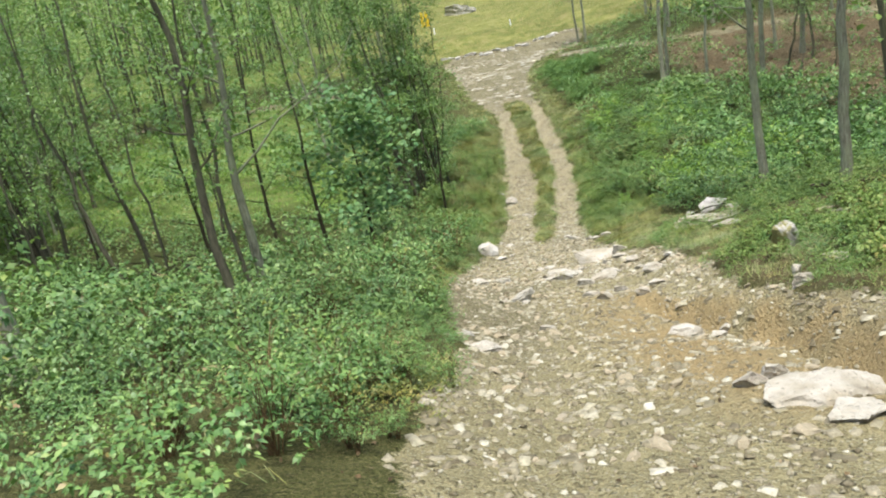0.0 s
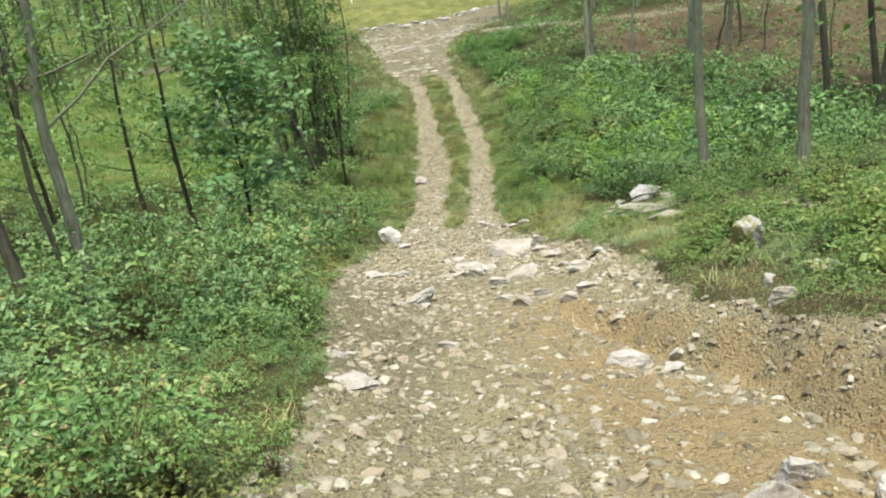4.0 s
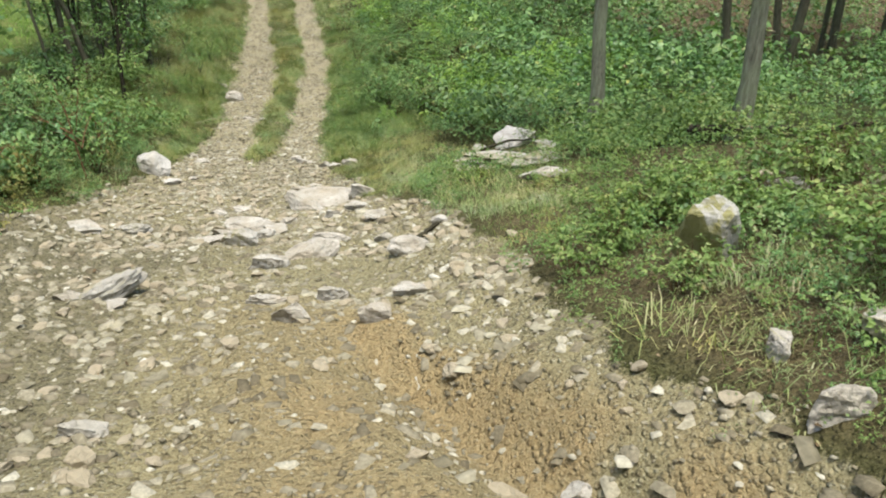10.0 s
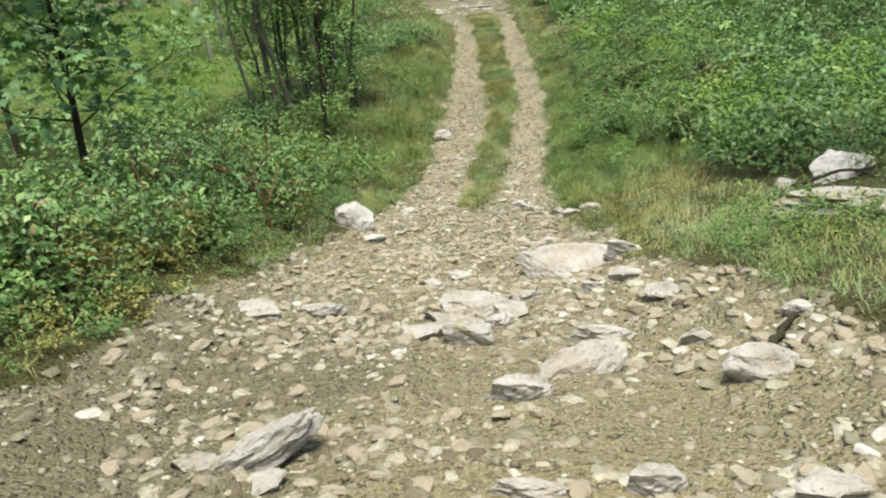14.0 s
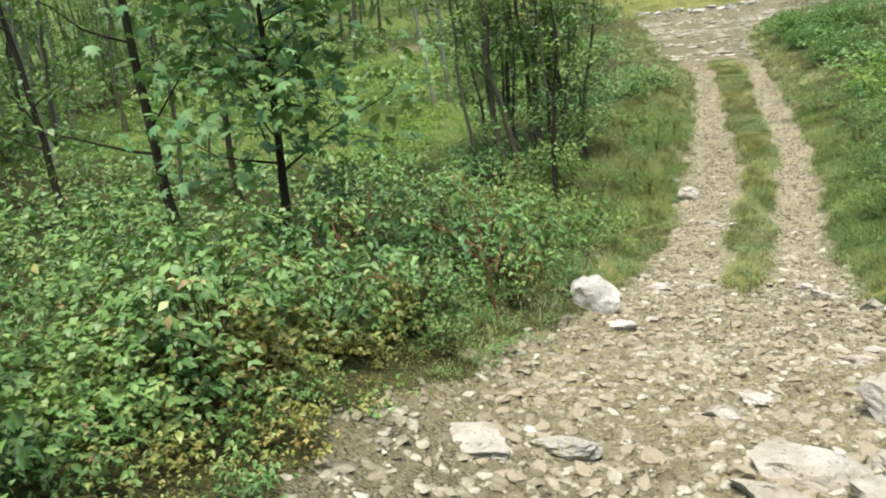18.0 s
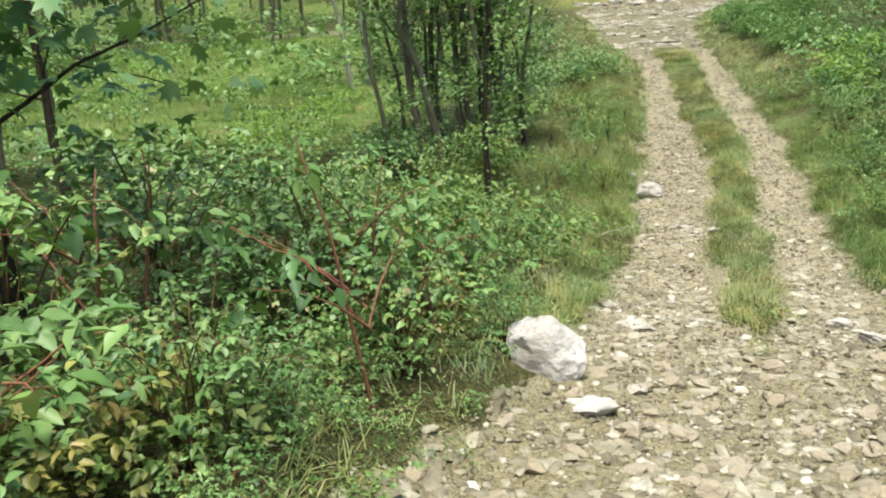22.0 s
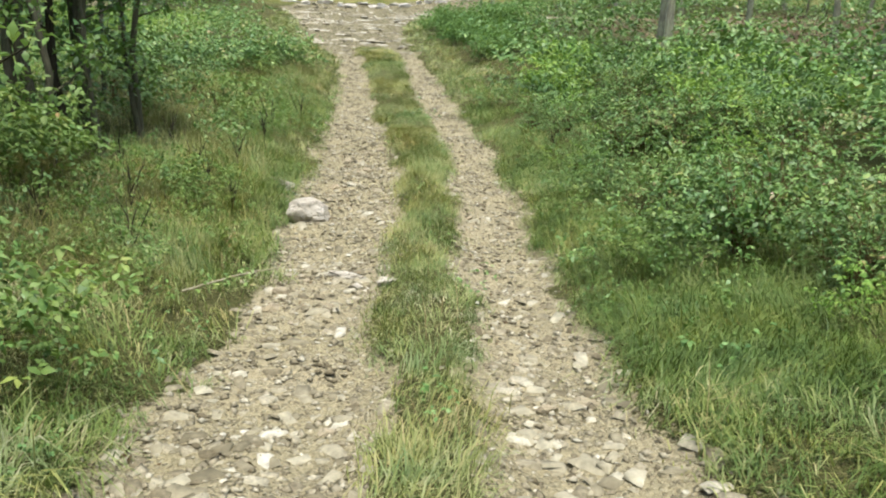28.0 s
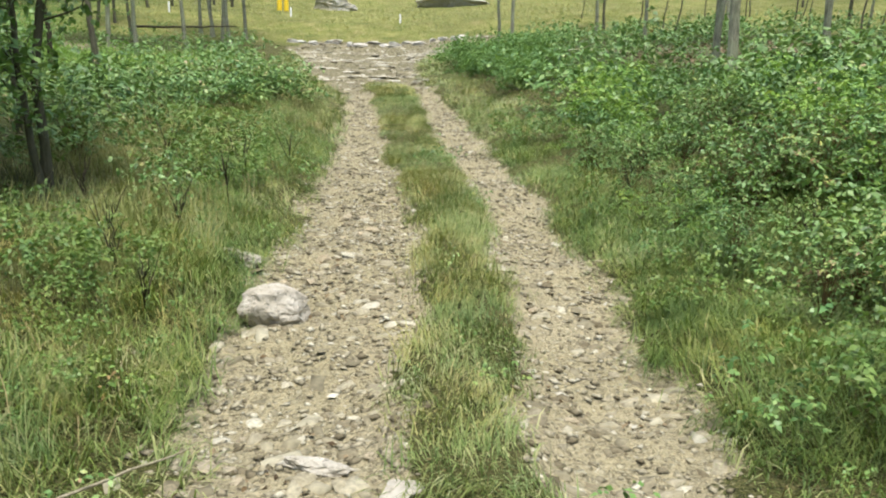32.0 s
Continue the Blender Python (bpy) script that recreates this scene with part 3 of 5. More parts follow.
def rock(x, y, size, shape=0, turn=0.0, tip=(0, 0), sink=0.35, label="", name="rock"):
    """One rock lying on the ground. size: half its length, width and height."""
    me = ROCK_SHAPES[shape % len(ROCK_SHAPES)]
    ob = thing(name, label, "rock", data=me)
    if "grey" in label or "mossy" in label or "white" in label:
        ob.material_slots[0].link = "OBJECT"
        ob.material_slots[0].material = WHITE_ROCK if "white" in label else MOSSY if "mossy upright" in label else GREY_ROCK
    z = float(height(x, y)) + size[2] * (1 - 2 * sink)
    ob.matrix_world = pose(x, y, z, tip[0], tip[1], turn) @ Matrix.Diagonal((*size, 1))
    return ob


PALE = "pale weathered limestone rock half sunk in the track"
SLAB = "flat pale limestone slab bedded in the rubble"
BANK = "mossy grey boulder in the weedy bank"
# place, half sizes, shape, turn, tilt
rock(-1.69, 24.46, (0.30, 0.28, 0.30), 8, 20, (6, -14), sink=0.28, label="large white limestone boulder at the edge of the bushes")
rock(1.60, 21.65, (0.66, 0.42, 0.15), 8, 12, (13, -7), label="big pale limestone slab tilted up across the track")
rock(1.22, 21.22, (0.44, 0.15, 0.13), 8, -38, (0, 12), label="long pale limestone block leaning on the slab")
rock(2.15, 21.5, (0.26, 0.17, 0.13), 0, 10, (0, 0), label="pale limestone block beside the tilted slab")
rock(0.42, 20.10, (0.40, 0.27, 0.12), 8, 25, (0, 5), label="pale limestone ledge worn flat by wheels")
rock(0.80, 19.70, (0.26, 0.20, 0.11), 3, 60, (5, 0), label="broken end of the pale limestone ledge")
rock(0.18, 19.55, (0.32, 0.22, 0.10), 1, -20, (-8, 4), label="sloping pale limestone ledge beside the ruts")
rock(0.95, 20.35, (0.20, 0.15, 0.08), 0, 80, (0, -6), label=PALE)
rock(0.02, 18.85, (0.36, 0.24, 0.13), 3, 35, (-10, 0), label="sloping pale limestone ledge beside the ruts")
rock(0.40, 18.45, (0.20, 0.18, 0.14), 4, 10, (0, 10), label="grey pitted limestone knob on the ledge")
rock(0.62, 19.15, (0.17, 0.13, 0.08), 5, 45, (0, 0), label=PALE)
rock(1.51, 18.4, (0.27, 0.14, 0.10), 5, -5, (0, 0), label=SLAB)
rock(1.3, 17.6, (0.36, 0.17, 0.15), 8, 35, (0, -12), label=PALE)
rock(2.36, 17.15, (0.25, 0.17, 0.13), 6, -12, (0, 0), label=PALE)
rock(2.18, 18.0, (0.15, 0.11, 0.08), 1, 20, (0, 0), label=PALE)
rock(2.82, 17.9, (0.10, 0.09, 0.07), 4, 0, (0, 0), label=PALE)
rock(0.84, 17.1, (0.26, 0.15, 0.11), 0, 25, (8, 0), label=PALE)
rock(-0.68, 16.3, (0.40, 0.15, 0.13), 5, 42, (0, -16), label="grey tilted stone slab standing out of the gravel")
rock(-0.95, 16.15, (0.16, 0.12, 0.08), 1, 0, (0, 0), label=PALE)
rock(-0.5, 16.0, (0.14, 0.11, 0.08), 3, 50, (0, 0), label=PALE)
rock(-1.75, 19.6, (0.36, 0.22, 0.09), 2, 5, (0, 0), label=SLAB)
rock(-1.25, 20.0, (0.28, 0.17, 0.10), 5, 12, (0, -6), label="grey flat stone slab beside the pale one")
rock(-0.77, 19.0, (0.13, 0.11, 0.08), 1, 0, (0, 0), label=PALE)
rock(-0.13, 21.0, (0.18, 0.15, 0.12), 1, 10, (0, 0), label=PALE)
rock(1.93, 20.1, (0.2, 0.15, 0.1), 3, -15, (0, 0), label=PALE)
rock(1.61, 20.0, (0.15, 0.12, 0.08), 0, 30, (0, 0), label=PALE)
rock(2.23, 19.35, (0.26, 0.17, 0.07), 2, 0, (0, 0), label=SLAB)
rock(1.47, 15.9, (0.2, 0.13, 0.1), 0, 30, (0, 0), label=PALE)
rock(1.8, 15.15, (0.14, 0.11, 0.1), 4, 0, (0, 0), label=PALE)
rock(2.15, 15.6, (0.19, 0.12, 0.08), 3, -10, (0, 0), label=PALE)
rock(1.12, 15.35, (0.2, 0.15, 0.16), 1, 15, (0, 12), label="ochre-stained limestone block in the wash-out")
rock(0.85, 15.9, (0.2, 0.1, 0.06), 5, 0, (0, 0), label=SLAB)
rock(-0.13, 13.5, (0.18, 0.11, 0.07), 0, 10, (0, 0), label=PALE)
rock(1.98, 11.9, (0.27, 0.17, 0.13), 6, -25, (0, 0), label="pale limestone block at the rim of the clay gully")
rock(2.35, 11.4, (0.16, 0.12, 0.08), 3, 10, (0, 0), label=PALE)
rock(-1.5, 12.4, (0.18, 0.14, 0.1), 1, 0, (0, 0), label="dark grey stone at the foot of the thicket")
rock(-1.05, 10.9, (0.33, 0.2, 0.07), 2, 10, (0, 0), label=SLAB)
rock(2.75, 12.55, (0.14, 0.10, 0.09), 1, 30, label=PALE)
rock(3.95, 12.75, (0.12, 0.10, 0.10), 4, 70, label="cream limestone rock at the foot of the bank")
rock(1.05, 23.0, (0.20, 0.12, 0.06), 5, 20, label=SLAB)
rock(1.35, 23.6, (0.16, 0.11, 0.06), 3, -15, label=SLAB)
rock(0.15, 21.9, (0.17, 0.15, 0.08), 2, 40, label=PALE)
rock(-1.28, 23.75, (0.19, 0.15, 0.08), 3, 10, label="flat pale limestone slab beside the white boulder")
rock(-1.0, 24.4, (0.12, 0.10, 0.06), 1, 70, label=PALE)
rock(2.15, 6.7, (0.55, 0.35, 0.14), 8, 25, (0, 0), label="broad pale limestone slab beside the clay gully")
rock(1.74, 7.35, (0.2, 0.15, 0.11), 1, 10, (0, 0), label=PALE)
rock(2.05, 7.75, (0.16, 0.14, 0.11), 0, 40, (0, 0), label=PALE)
rock(2.1, 5.95, (0.28, 0.2, 0.09), 3, 0, (0, 0), label=SLAB)
rock(2.45, 7.5, (0.14, 0.12, 0.09), 4, 40, (0, 0), label=PALE)
rock(3.78, 12.05, (0.17, 0.13, 0.13), 5, 15, (0, 0), label="cream limestone boulder at the foot of the grassy bank")
rock(4.5, 12.45, (0.27, 0.22, 0.15), 3, 50, (0, 0), label=BANK)
rock(4.32, 14.32, (0.20, 0.27, 0.40), 8, 75, (6, -14), label="mossy upright boulder among the brambles")
rock(6.35, 14.9, (0.2, 0.2, 0.18), 1, 0, (0, 0), label=BANK)
rock(5.8, 15.6, (0.45, 0.2, 0.1), 5, 10, (0, 0), label=BANK)
rock(4.95, 22.4, (0.52, 0.26, 0.22), 2, 28, (14, -18), sink=0.15, label="white limestone outcrop among the weeds")
rock(4.1, 20.7, (0.66, 0.50, 0.13), 5, 10, (0, 0), sink=0.1, label="flat grey limestone outcrop among the weeds")
rock(4.45, 18.85, (0.40, 0.20, 0.10), 1, 5, (3, -6), sink=0.25, label="straw-coloured limestone slab half buried in the bank")
for sx, sy, size, kind, turn in ((5.2, 21.3, (0.30, 0.22, 0.09), 3, 40), (4.7, 19.85, (0.34, 0.24, 0.06), 6, 20), (4.3, 22.5, (0.22, 0.16, 0.06), 4, 70)):
    rock(sx, sy, size, kind, turn, (5, -4), sink=0.2, label="flat mossy grey slab half buried in the bank")
rock(4.35, 19.7, (0.25, 0.18, 0.08), 3, 0, (0, 0), label=SLAB)
rock(7.0, 24.3, (0.5, 0.3, 0.16), 2, 20, (0, 0), label=BANK)
rock(-1.0, 34.3, (0.30, 0.26, 0.19), 6, 12, (0, 4), sink=0.2, label="rounded pale limestone boulder beside the wheel rut")
rock(-1.4, 27.35, (0.15, 0.12, 0.08), 1, 0, (0, 0), label=PALE)
rock(-1.02, 26.3, (0.2, 0.14, 0.07), 2, 0, (0, 0), label=SLAB)
rock(0.96, 27.1, (0.12, 0.1, 0.08), 4, 0, (0, 0), label=PALE)
rock(1.15, 26.3, (0.23, 0.12, 0.08), 0, -15, (0, 0), label=PALE)
rock(1.62, 25.5, (0.16, 0.13, 0.12), 1, 25, (0, 0), label=PALE)
rock(1.8, 25.1, (0.18, 0.13, 0.09), 3, 0, (0, 0), label=PALE)
rock(2.1, 25.0, (0.16, 0.12, 0.09), 4, 0, (0, 0), label=PALE)
rock(-0.42, 31.75, (0.21, 0.11, 0.05), 5, -10, (0, 0), label=SLAB)
rock(0.0, 31.3, (0.13, 0.1, 0.06), 3, 15, (0, 0), label=PALE)
rock(-0.28, 31.3, (0.09, 0.07, 0.05), 1, 15, (0, 0), label=PALE)
rock(-1.52, 35.5, (0.27, 0.18, 0.1), 0, 5, (0, 0), label=PALE)
rock(-0.42, 26.9, (0.16, 0.1, 0.05), 5, 5, (0, 0), label=SLAB)

for k in range(16):
    x = -7.0 + 0.78 * k + rng.uniform(-0.2, 0.2)
    rock(x, 82.3 + 0.25 * math.sin(k * 2.1) + rng.uniform(-0.3, 0.3), (rng.uniform(0.25, 0.62), rng.uniform(0.2, 0.35), rng.uniform(0.12, 0.24)), k, rng.uniform(-20, 20), label="white limestone slab along the edge of the meadow")

STONE_SHAPES = [rock_mesh(20 + s, f, 0.3, 2, 5.0, STONE) for s, f in ((1, 0.6), (2, 0.8), (3, 0.5), (4, 0.65))]


def scatter(count, x0, x1, y0, y1, density, rnd):
    """Points with a chance given by density(x, y)."""
    x, y = rnd.uniform(x0, x1, count), rnd.uniform(y0, y1, count)
    keep = rnd.uniform(0, 1, count) < density(x, y)
    return x[keep], y[keep]


def stony(x, y):
    return smoothstep(0.05, 0.45, bare(x, y)) * (0.36 + 0.64 * smoothstep(-0.25, 0.45, 0.65 * vnoise(x * 0.9, y * 0.9, 21) + 0.5 * vnoise(x * 2.3, y * 1.7, 23))) * (0.75 + 0.25 * smoothstep(30, 24, y)) * (1 - 0.55 * clay(x, y))


sx, sy = scatter(1500, -3, 5, 5, 40, lambda x, y: stony(x, y) ** 2 * 0.9, rng)
for k, (x, y) in enumerate(zip(sx[:290], sy[:290])):
    s = 0.035 + 0.07 * rng.random() ** 2.5
    ob = thing("stone", "small pale limestone stone lying loose on the track", "stone", "loose stones on the track", data=STONE_SHAPES[k % 4])
    ob.matrix_world = pose(x, y, float(height(x, y)) - 0.05 * s, rng.normal(0, 12), rng.normal(0, 12), rng.uniform(0, 360)) @ Matrix.Diagonal((s * 1.4, s, s, 1))


def heap(x, y, s, shape, tris, jitter, lift, tilt=0.25):
    """Many small stones as one array."""
    n, k = len(x), len(shape)
    p = shape[None] * (s[:, None, None] * rng.uniform(1 - jitter, 1 + jitter, (n, k, 3)))
    a, tip = rng.uniform(0, 6.28, n)[:, None], rng.normal(0, tilt, n)[:, None]
    p[..., 2] += p[..., 0] * tip
    v = np.stack([p[..., 0] * np.cos(a) - p[..., 1] * np.sin(a), p[..., 0] * np.sin(a) + p[..., 1] * np.cos(a), p[..., 2]], -1)
    v = v + np.stack([x, y, height(x, y) + lift * s], -1)[:, None]
    return v.reshape(-1, 3), (tris[None] + (np.arange(n) * k)[:, None, None]).reshape(-1, 3)


OCTA = np.array([[1, 0, 0], [-1, 0, 0], [0, 1, 0], [0, -1, 0], [0, 0, 0.6], [0, 0, -0.5]])
OCTA_TRIS = np.array([[0, 2, 4], [2, 1, 4], [1, 3, 4], [3, 0, 4], [2, 0, 5], [1, 2, 5], [3, 1, 5], [0, 3, 5]])
CHIP = np.array([[-1.2, -0.8, -0.3], [1.2, -0.7, -0.3], [1.1, 0.8, -0.3], [-1.1, 0.7, -0.3], [-0.9, -0.55, 0.3], [0.85, -0.5, 0.3], [0.8, 0.55, 0.3], [-0.8, 0.5, 0.3]])
CHIP_TRIS = np.array([[4, 5, 6], [4, 6, 7], [0, 1, 5], [0, 5, 4], [1, 2, 6], [1, 6, 5], [2, 3, 7], [2, 7, 6], [3, 0, 4], [3, 4, 7]])
x, y = scatter(42000, -3.5, 5, 2, 46, lambda x, y: stony(x, y), rng)
thing("gravel", "loose pale gravel scattered over the track", "gravel", kind="stuff",
      data=mesh_from("gravel", *heap(x, y, 0.010 + 0.030 * rng.random(len(x)) ** 3, OCTA, OCTA_TRIS, 0.4, 0.05), GRAVEL))
x, y = scatter(60000, -3.2, 4.6, 4, 50, lambda x, y: stony(x, y) * np.interp(y, [4, 12, 30, 56], [0.6, 1, 1, 0.4]), rng)
thing("rubble", "broken flat limestone rubble strewn over the track", "rubble", kind="stuff",
      data=mesh_from("rubble", *heap(x, y, 0.011 + 0.055 * rng.random(len(x)) ** 4, CHIP, CHIP_TRIS, 0.35, -0.02), GRAVEL))

def strata(x, y):
    """Where layers of broken limestone crop out across the track."""
    bands = (0.12 + 0.45 * smoothstep(18, 21, y) + (0.88 - 0.45 * smoothstep(18, 21, y)) * smoothstep(0.0, 0.5, vnoise(x * 0.8 + 0.5 * y, y * 1.4, 26))) * np.interp(y, [4, 7, 9, 14, 16, 20, 22, 27, 30, 36], [0.25, 0.3, 0.2, 0.5, 0.8, 0.9, 1, 0.9, 0.25, 0.1])
    return bare(x, y) * bands * (1 - 0.8 * clay(x, y))


x, y = scatter(46000, -3, 4.2, 5, 36, strata, rng)
s = 0.013 + 0.062 * rng.random(len(x)) ** 3.2
order = np.argsort(-s * ((y > 9) & (y < 26)))
for k in order[:300]:
    ob = part("broken_stone", STONE_SHAPES[int(k) % 4], LAND)
    ob.matrix_world = pose(x[k], y[k], float(height(x[k], y[k])) + 0.05 * s[k], rng.normal(0, 10), rng.normal(0, 10), rng.uniform(0, 360)) @ Matrix.Diagonal((s[k] * 1.45, s[k] * 1.1, s[k] * 0.75, 1))
x, y, s = x[order[300:]], y[order[300:]], s[order[300:]]
thing("broken_strata", "angular broken limestone lying in bands across the track", "rubble", kind="stuff",
      data=mesh_from("broken_strata", *heap(x, y, s, CHIP * (1.25, 1.0, 0.8), CHIP_TRIS, 0.33, 0.02, 0.2), BROKEN))
x, y = scatter(9000, -9, 9, 55, 84, lambda x, y: bare(x, y) * (0.2 + 0.8 * smoothstep(0.1, 0.6, vnoise(x * 0.5, y * 0.5, 22))) + 0.8 * bare(x, y) * smoothstep(81, 82.5, y), rng)
thing("ledge_rubble", "grey-white broken stone where the trails meet", "rubble", kind="stuff",
      data=mesh_from("ledge_rubble", *heap(x, y, 0.03 + 0.12 * rng.random(len(x)) ** 3, CHIP, CHIP_TRIS, 0.35, 0.05), GRAVEL))

x, y = scatter(3200, -9, 9, 56, 84, lambda x, y: bare(x, y) * (0.15 + 0.85 * smoothstep(-0.1, 0.5, vnoise(x * 0.35, y * 0.9, 24))), rng)
thing("bedrock_slabs", "flat grey-white bedrock slabs bared at the junction", "rock", kind="stuff",
      data=mesh_from("bedrock_slabs", *heap(x, y, 0.08 + 0.3 * rng.random(len(x)) ** 2, CHIP * (1.4, 0.8, 0.22), CHIP_TRIS, 0.3, -0.02, 0.02), BEDROCK))
x, y = scatter(46000, -2.0, 2.3, 23, 57, lambda x, y: bare(x, y) * (0.3 + 0.7 * smoothstep(-0.3, 0.4, vnoise(x * 2.1, y * 2.1, 25))), rng)
thing("fine_rubble", "small broken stone pressed into the ruts", "rubble", kind="stuff",
      data=mesh_from("fine_rubble", *heap(x, y, 0.012 + 0.03 * rng.random(len(x)) ** 2, OCTA * (1.2, 0.9, 0.8), OCTA_TRIS, 0.45, 0.1), GRAVEL))

def spread(shapes, xs, ys, scales, rnd, sink=0.03):
    """Copies of arrays laid over the ground as one."""
    vs, ts, at = [], [], 0
    zs = height(xs, ys) - sink
    for x, y, z, s in zip(xs, ys, zs, scales):
        v, t = shapes[int(rnd.integers(len(shapes)))]
        a = rnd.uniform(0, 6.28)
        c, n = np.cos(a) * s, np.sin(a) * s
        vs.append(np.stack([v[:, 0] * c - v[:, 1] * n + x, v[:, 0] * n + v[:, 1] * c + y, v[:, 2] * s + z], -1))
        ts.append(t + at)
        at += len(v)
    return np.concatenate(vs), np.concatenate(ts)


# ---- trees ----
def tree_meshes(seed, tall, radius, bare_to, leaf_count, leaf_size, spread, wander=0.25, limbs=9, leaf_mat=TREE_LEAF, bark=BARK, flat=True, tuft=0.11):
    """One kind of tree: its stem, its limbs one by one, its crown, and stem and limbs as one."""
    rnd = np.random.default_rng(seed)
    n = 14
    h = np.linspace(0, 1, n)
    bend = np.cumsum(rnd.normal(0, wander / n * 1.6, (n, 2)), axis=0) * tall * 0.35
    spine = np.stack([bend[:, 0], bend[:, 1], h * tall - 0.25], -1)
    rad = radius * (1 - 0.85 * h) + 0.45 * radius * np.exp(-h * tall / 0.3)
    stem, pieces, tips = tube(spine, rad, 8), [], []
    for k in range(limbs):
        f = (bare_to / tall) + (1 - bare_to / tall) * (k + rnd.random()) / limbs
        root = np.array([np.interp(f, h, spine[:, c]) for c in range(3)])
        a, up = rnd.uniform(0, 6.28), rnd.uniform(0.15, 0.8)
        reach = spread * (1.05 - 0.6 * f) * rnd.uniform(0.6, 1.2)
        s = np.linspace(0, 1, 6)[:, None]
        way = np.array([np.cos(a), np.sin(a), up])
        curve = root + s * way * reach + s * s * np.array([0, 0, 0.25 * reach]) + np.cumsum(rnd.normal(0, 0.06 * reach, (6, 3)), axis=0) * s
        limb = [tube(curve, np.interp(f, h, rad) * 0.36 * (1 - 0.8 * s[:, 0]), 4)]
        tips.append(curve[2:])
        for _ in range(3):
            b = curve[rnd.integers(2, 5)]
            e = b + rnd.normal(0, 0.3 * reach, 3) * np.array([1, 1, 0.6])
            limb.append(tube([b, (b + e) / 2 + (0, 0, 0.03), e], [0.008, 0.006, 0.003], 3))
            tips.append(np.array([e, (b + e) / 2]))
        pieces.append(join(limb))
    tips.append(spine[-3:])
    tips = np.concatenate(tips)
    # leaves hang in sprays round the twigs, with gaps between them
    at = tips[rnd.integers(0, len(tips), leaf_count)]
    spray = rnd.normal(0, 1, (leaf_count, 3)) * np.array([1, 1, 0.65]) * tuft * spread
    crown = mesh_from("crown", *leaves(at + spray, leaf_size * rnd.uniform(0.6, 1.25, leaf_count), rnd, 0.35, flat), leaf_mat)
    branches = [smooth(mesh_from("limb", *limb, bark)) for limb in pieces]
    return smooth(mesh_from("trunk", *stem, bark)), branches, crown, smooth(mesh_from("trunk", *join([stem] + pieces), bark))


KINDS = {
    "slim": [tree_meshes(100 + s, 12, 0.10, 3.0, 1900, 0.13, 1.9, 0.2, 15) for s in range(3)],
    "pole": [tree_meshes(105 + s, 9, 0.05, 2.6, 850, 0.125, 1.3, 0.2, 10) for s in range(3)],
    "leafy": [tree_meshes(165 + s, 9, 0.05, 1.0, 1300, 0.12, 1.3, 0.16, 14) for s in range(3)],
    "stand": [tree_meshes(175 + s, 13, 0.08, 6.0, 800, 0.14, 1.6, 0.1, 8, TREE_LEAF, PALE_BARK) for s in range(3)],
    "bare": [tree_meshes(110 + s, 14, 0.14, 4.8, 1700, 0.16, 2.4, 0.10, 14, TREE_LEAF, PALE_BARK) for s in range(3)],
    "young": [tree_meshes(120 + s, 5.5, 0.045, 0.8, 1300, 0.10, 1.0, 0.25, 16) for s in range(3)],
    "dark": [tree_meshes(130 + s, 9, 0.075, 1.6, 1400, 0.13, 1.5, 0.16, 14, TREE_LEAF, DARK_BARK) for s in range(2)],
    "forked": [tree_meshes(141, 10, 0.12, 2.6, 600, 0.13, 3.2, 0.2, 8, TREE_LEAF, PALE_BARK)],
    "maple": [tree_meshes(152, 4.6, 0.06, 1.45, 2500, 0.14, 1.75, 0.12, 28, SAP_LEAF, DARK_BARK, "lobed", 0.16)],
}


def tree(kind, x, y, turn=0.0, scale=1.0, lean=0.0, label="", group="", nod=0.0):
    """lean: degrees to the east of upright; nod: to the north."""
    shapes = KINDS[kind]
    stem, branches, crown, whole = shapes[int(abs(x * 7 + y * 3)) % len(shapes)]
    root = thing("tree", label, "tree", group)
    trunk = part("trunk", whole if group else stem, root)
    for limb in () if group else branches:
        part("limb", limb, trunk)
    part("crown", crown, root)
    root.matrix_world = pose(x, y, float(height(x, y)), -nod, lean, 0) @ pose(0, 0, 0, 0, 0, turn) @ Matrix.Scale(scale, 4)
    return root


CLUMP = "slim grey-barked tree in a close clump"
WOOD = "slim straight tree of the wood"
tree("bare", 6.25, 22.0, 10, 0.95, -1, "tall straight grey-barked tree among the brambles")
tree("bare", 7.25, 19.0, 80, 0.95, 4, "tall straight grey-barked tree on the bank")
tree("slim", -5.7, 13.6, 0, 1.0, -5, "slim leaning tree rising out of the thicket")
tree("forked", -5.9, 16.0, 40, 1.0, -1, "forked grey tree with bare upper limbs")
tree("pole", -6.1, 15.7, 200, 1.1, -1, "slim tree close beside the forked one")
tree("dark", -6.1, 22.3, 120, 0.9, -4, "dark-stemmed tree standing in the thicket")
tree("maple", -4.93, 22.7, 40, 1.12, 0, "young maple with broad dark green leaves")
tree("bare", -7.5, 10.0, 30, 1.3, -5, "thick-stemmed tree at the edge of the thicket")
tree("slim", -13.8, 23.9, 90, 0.9, -9, WOOD)
tree("slim", -20.3, 29.4, 0, 1.0, -6, WOOD)
tree("slim", -19.6, 28.9, 100, 1.0, -6, WOOD)
tree("slim", -23.6, 33.4, 50, 1.0, -6, WOOD)
tree("slim", -25.0, 34.7, 170, 1.0, -7, WOOD)
tree("bare", -20.9, 34.3, 170, 0.9, -8, WOOD)
tree("slim", -22.5, 32.0, 20, 1.0, -9, WOOD)
tree("slim", -28.6, 40.7, 70, 1.1, -5, WOOD)
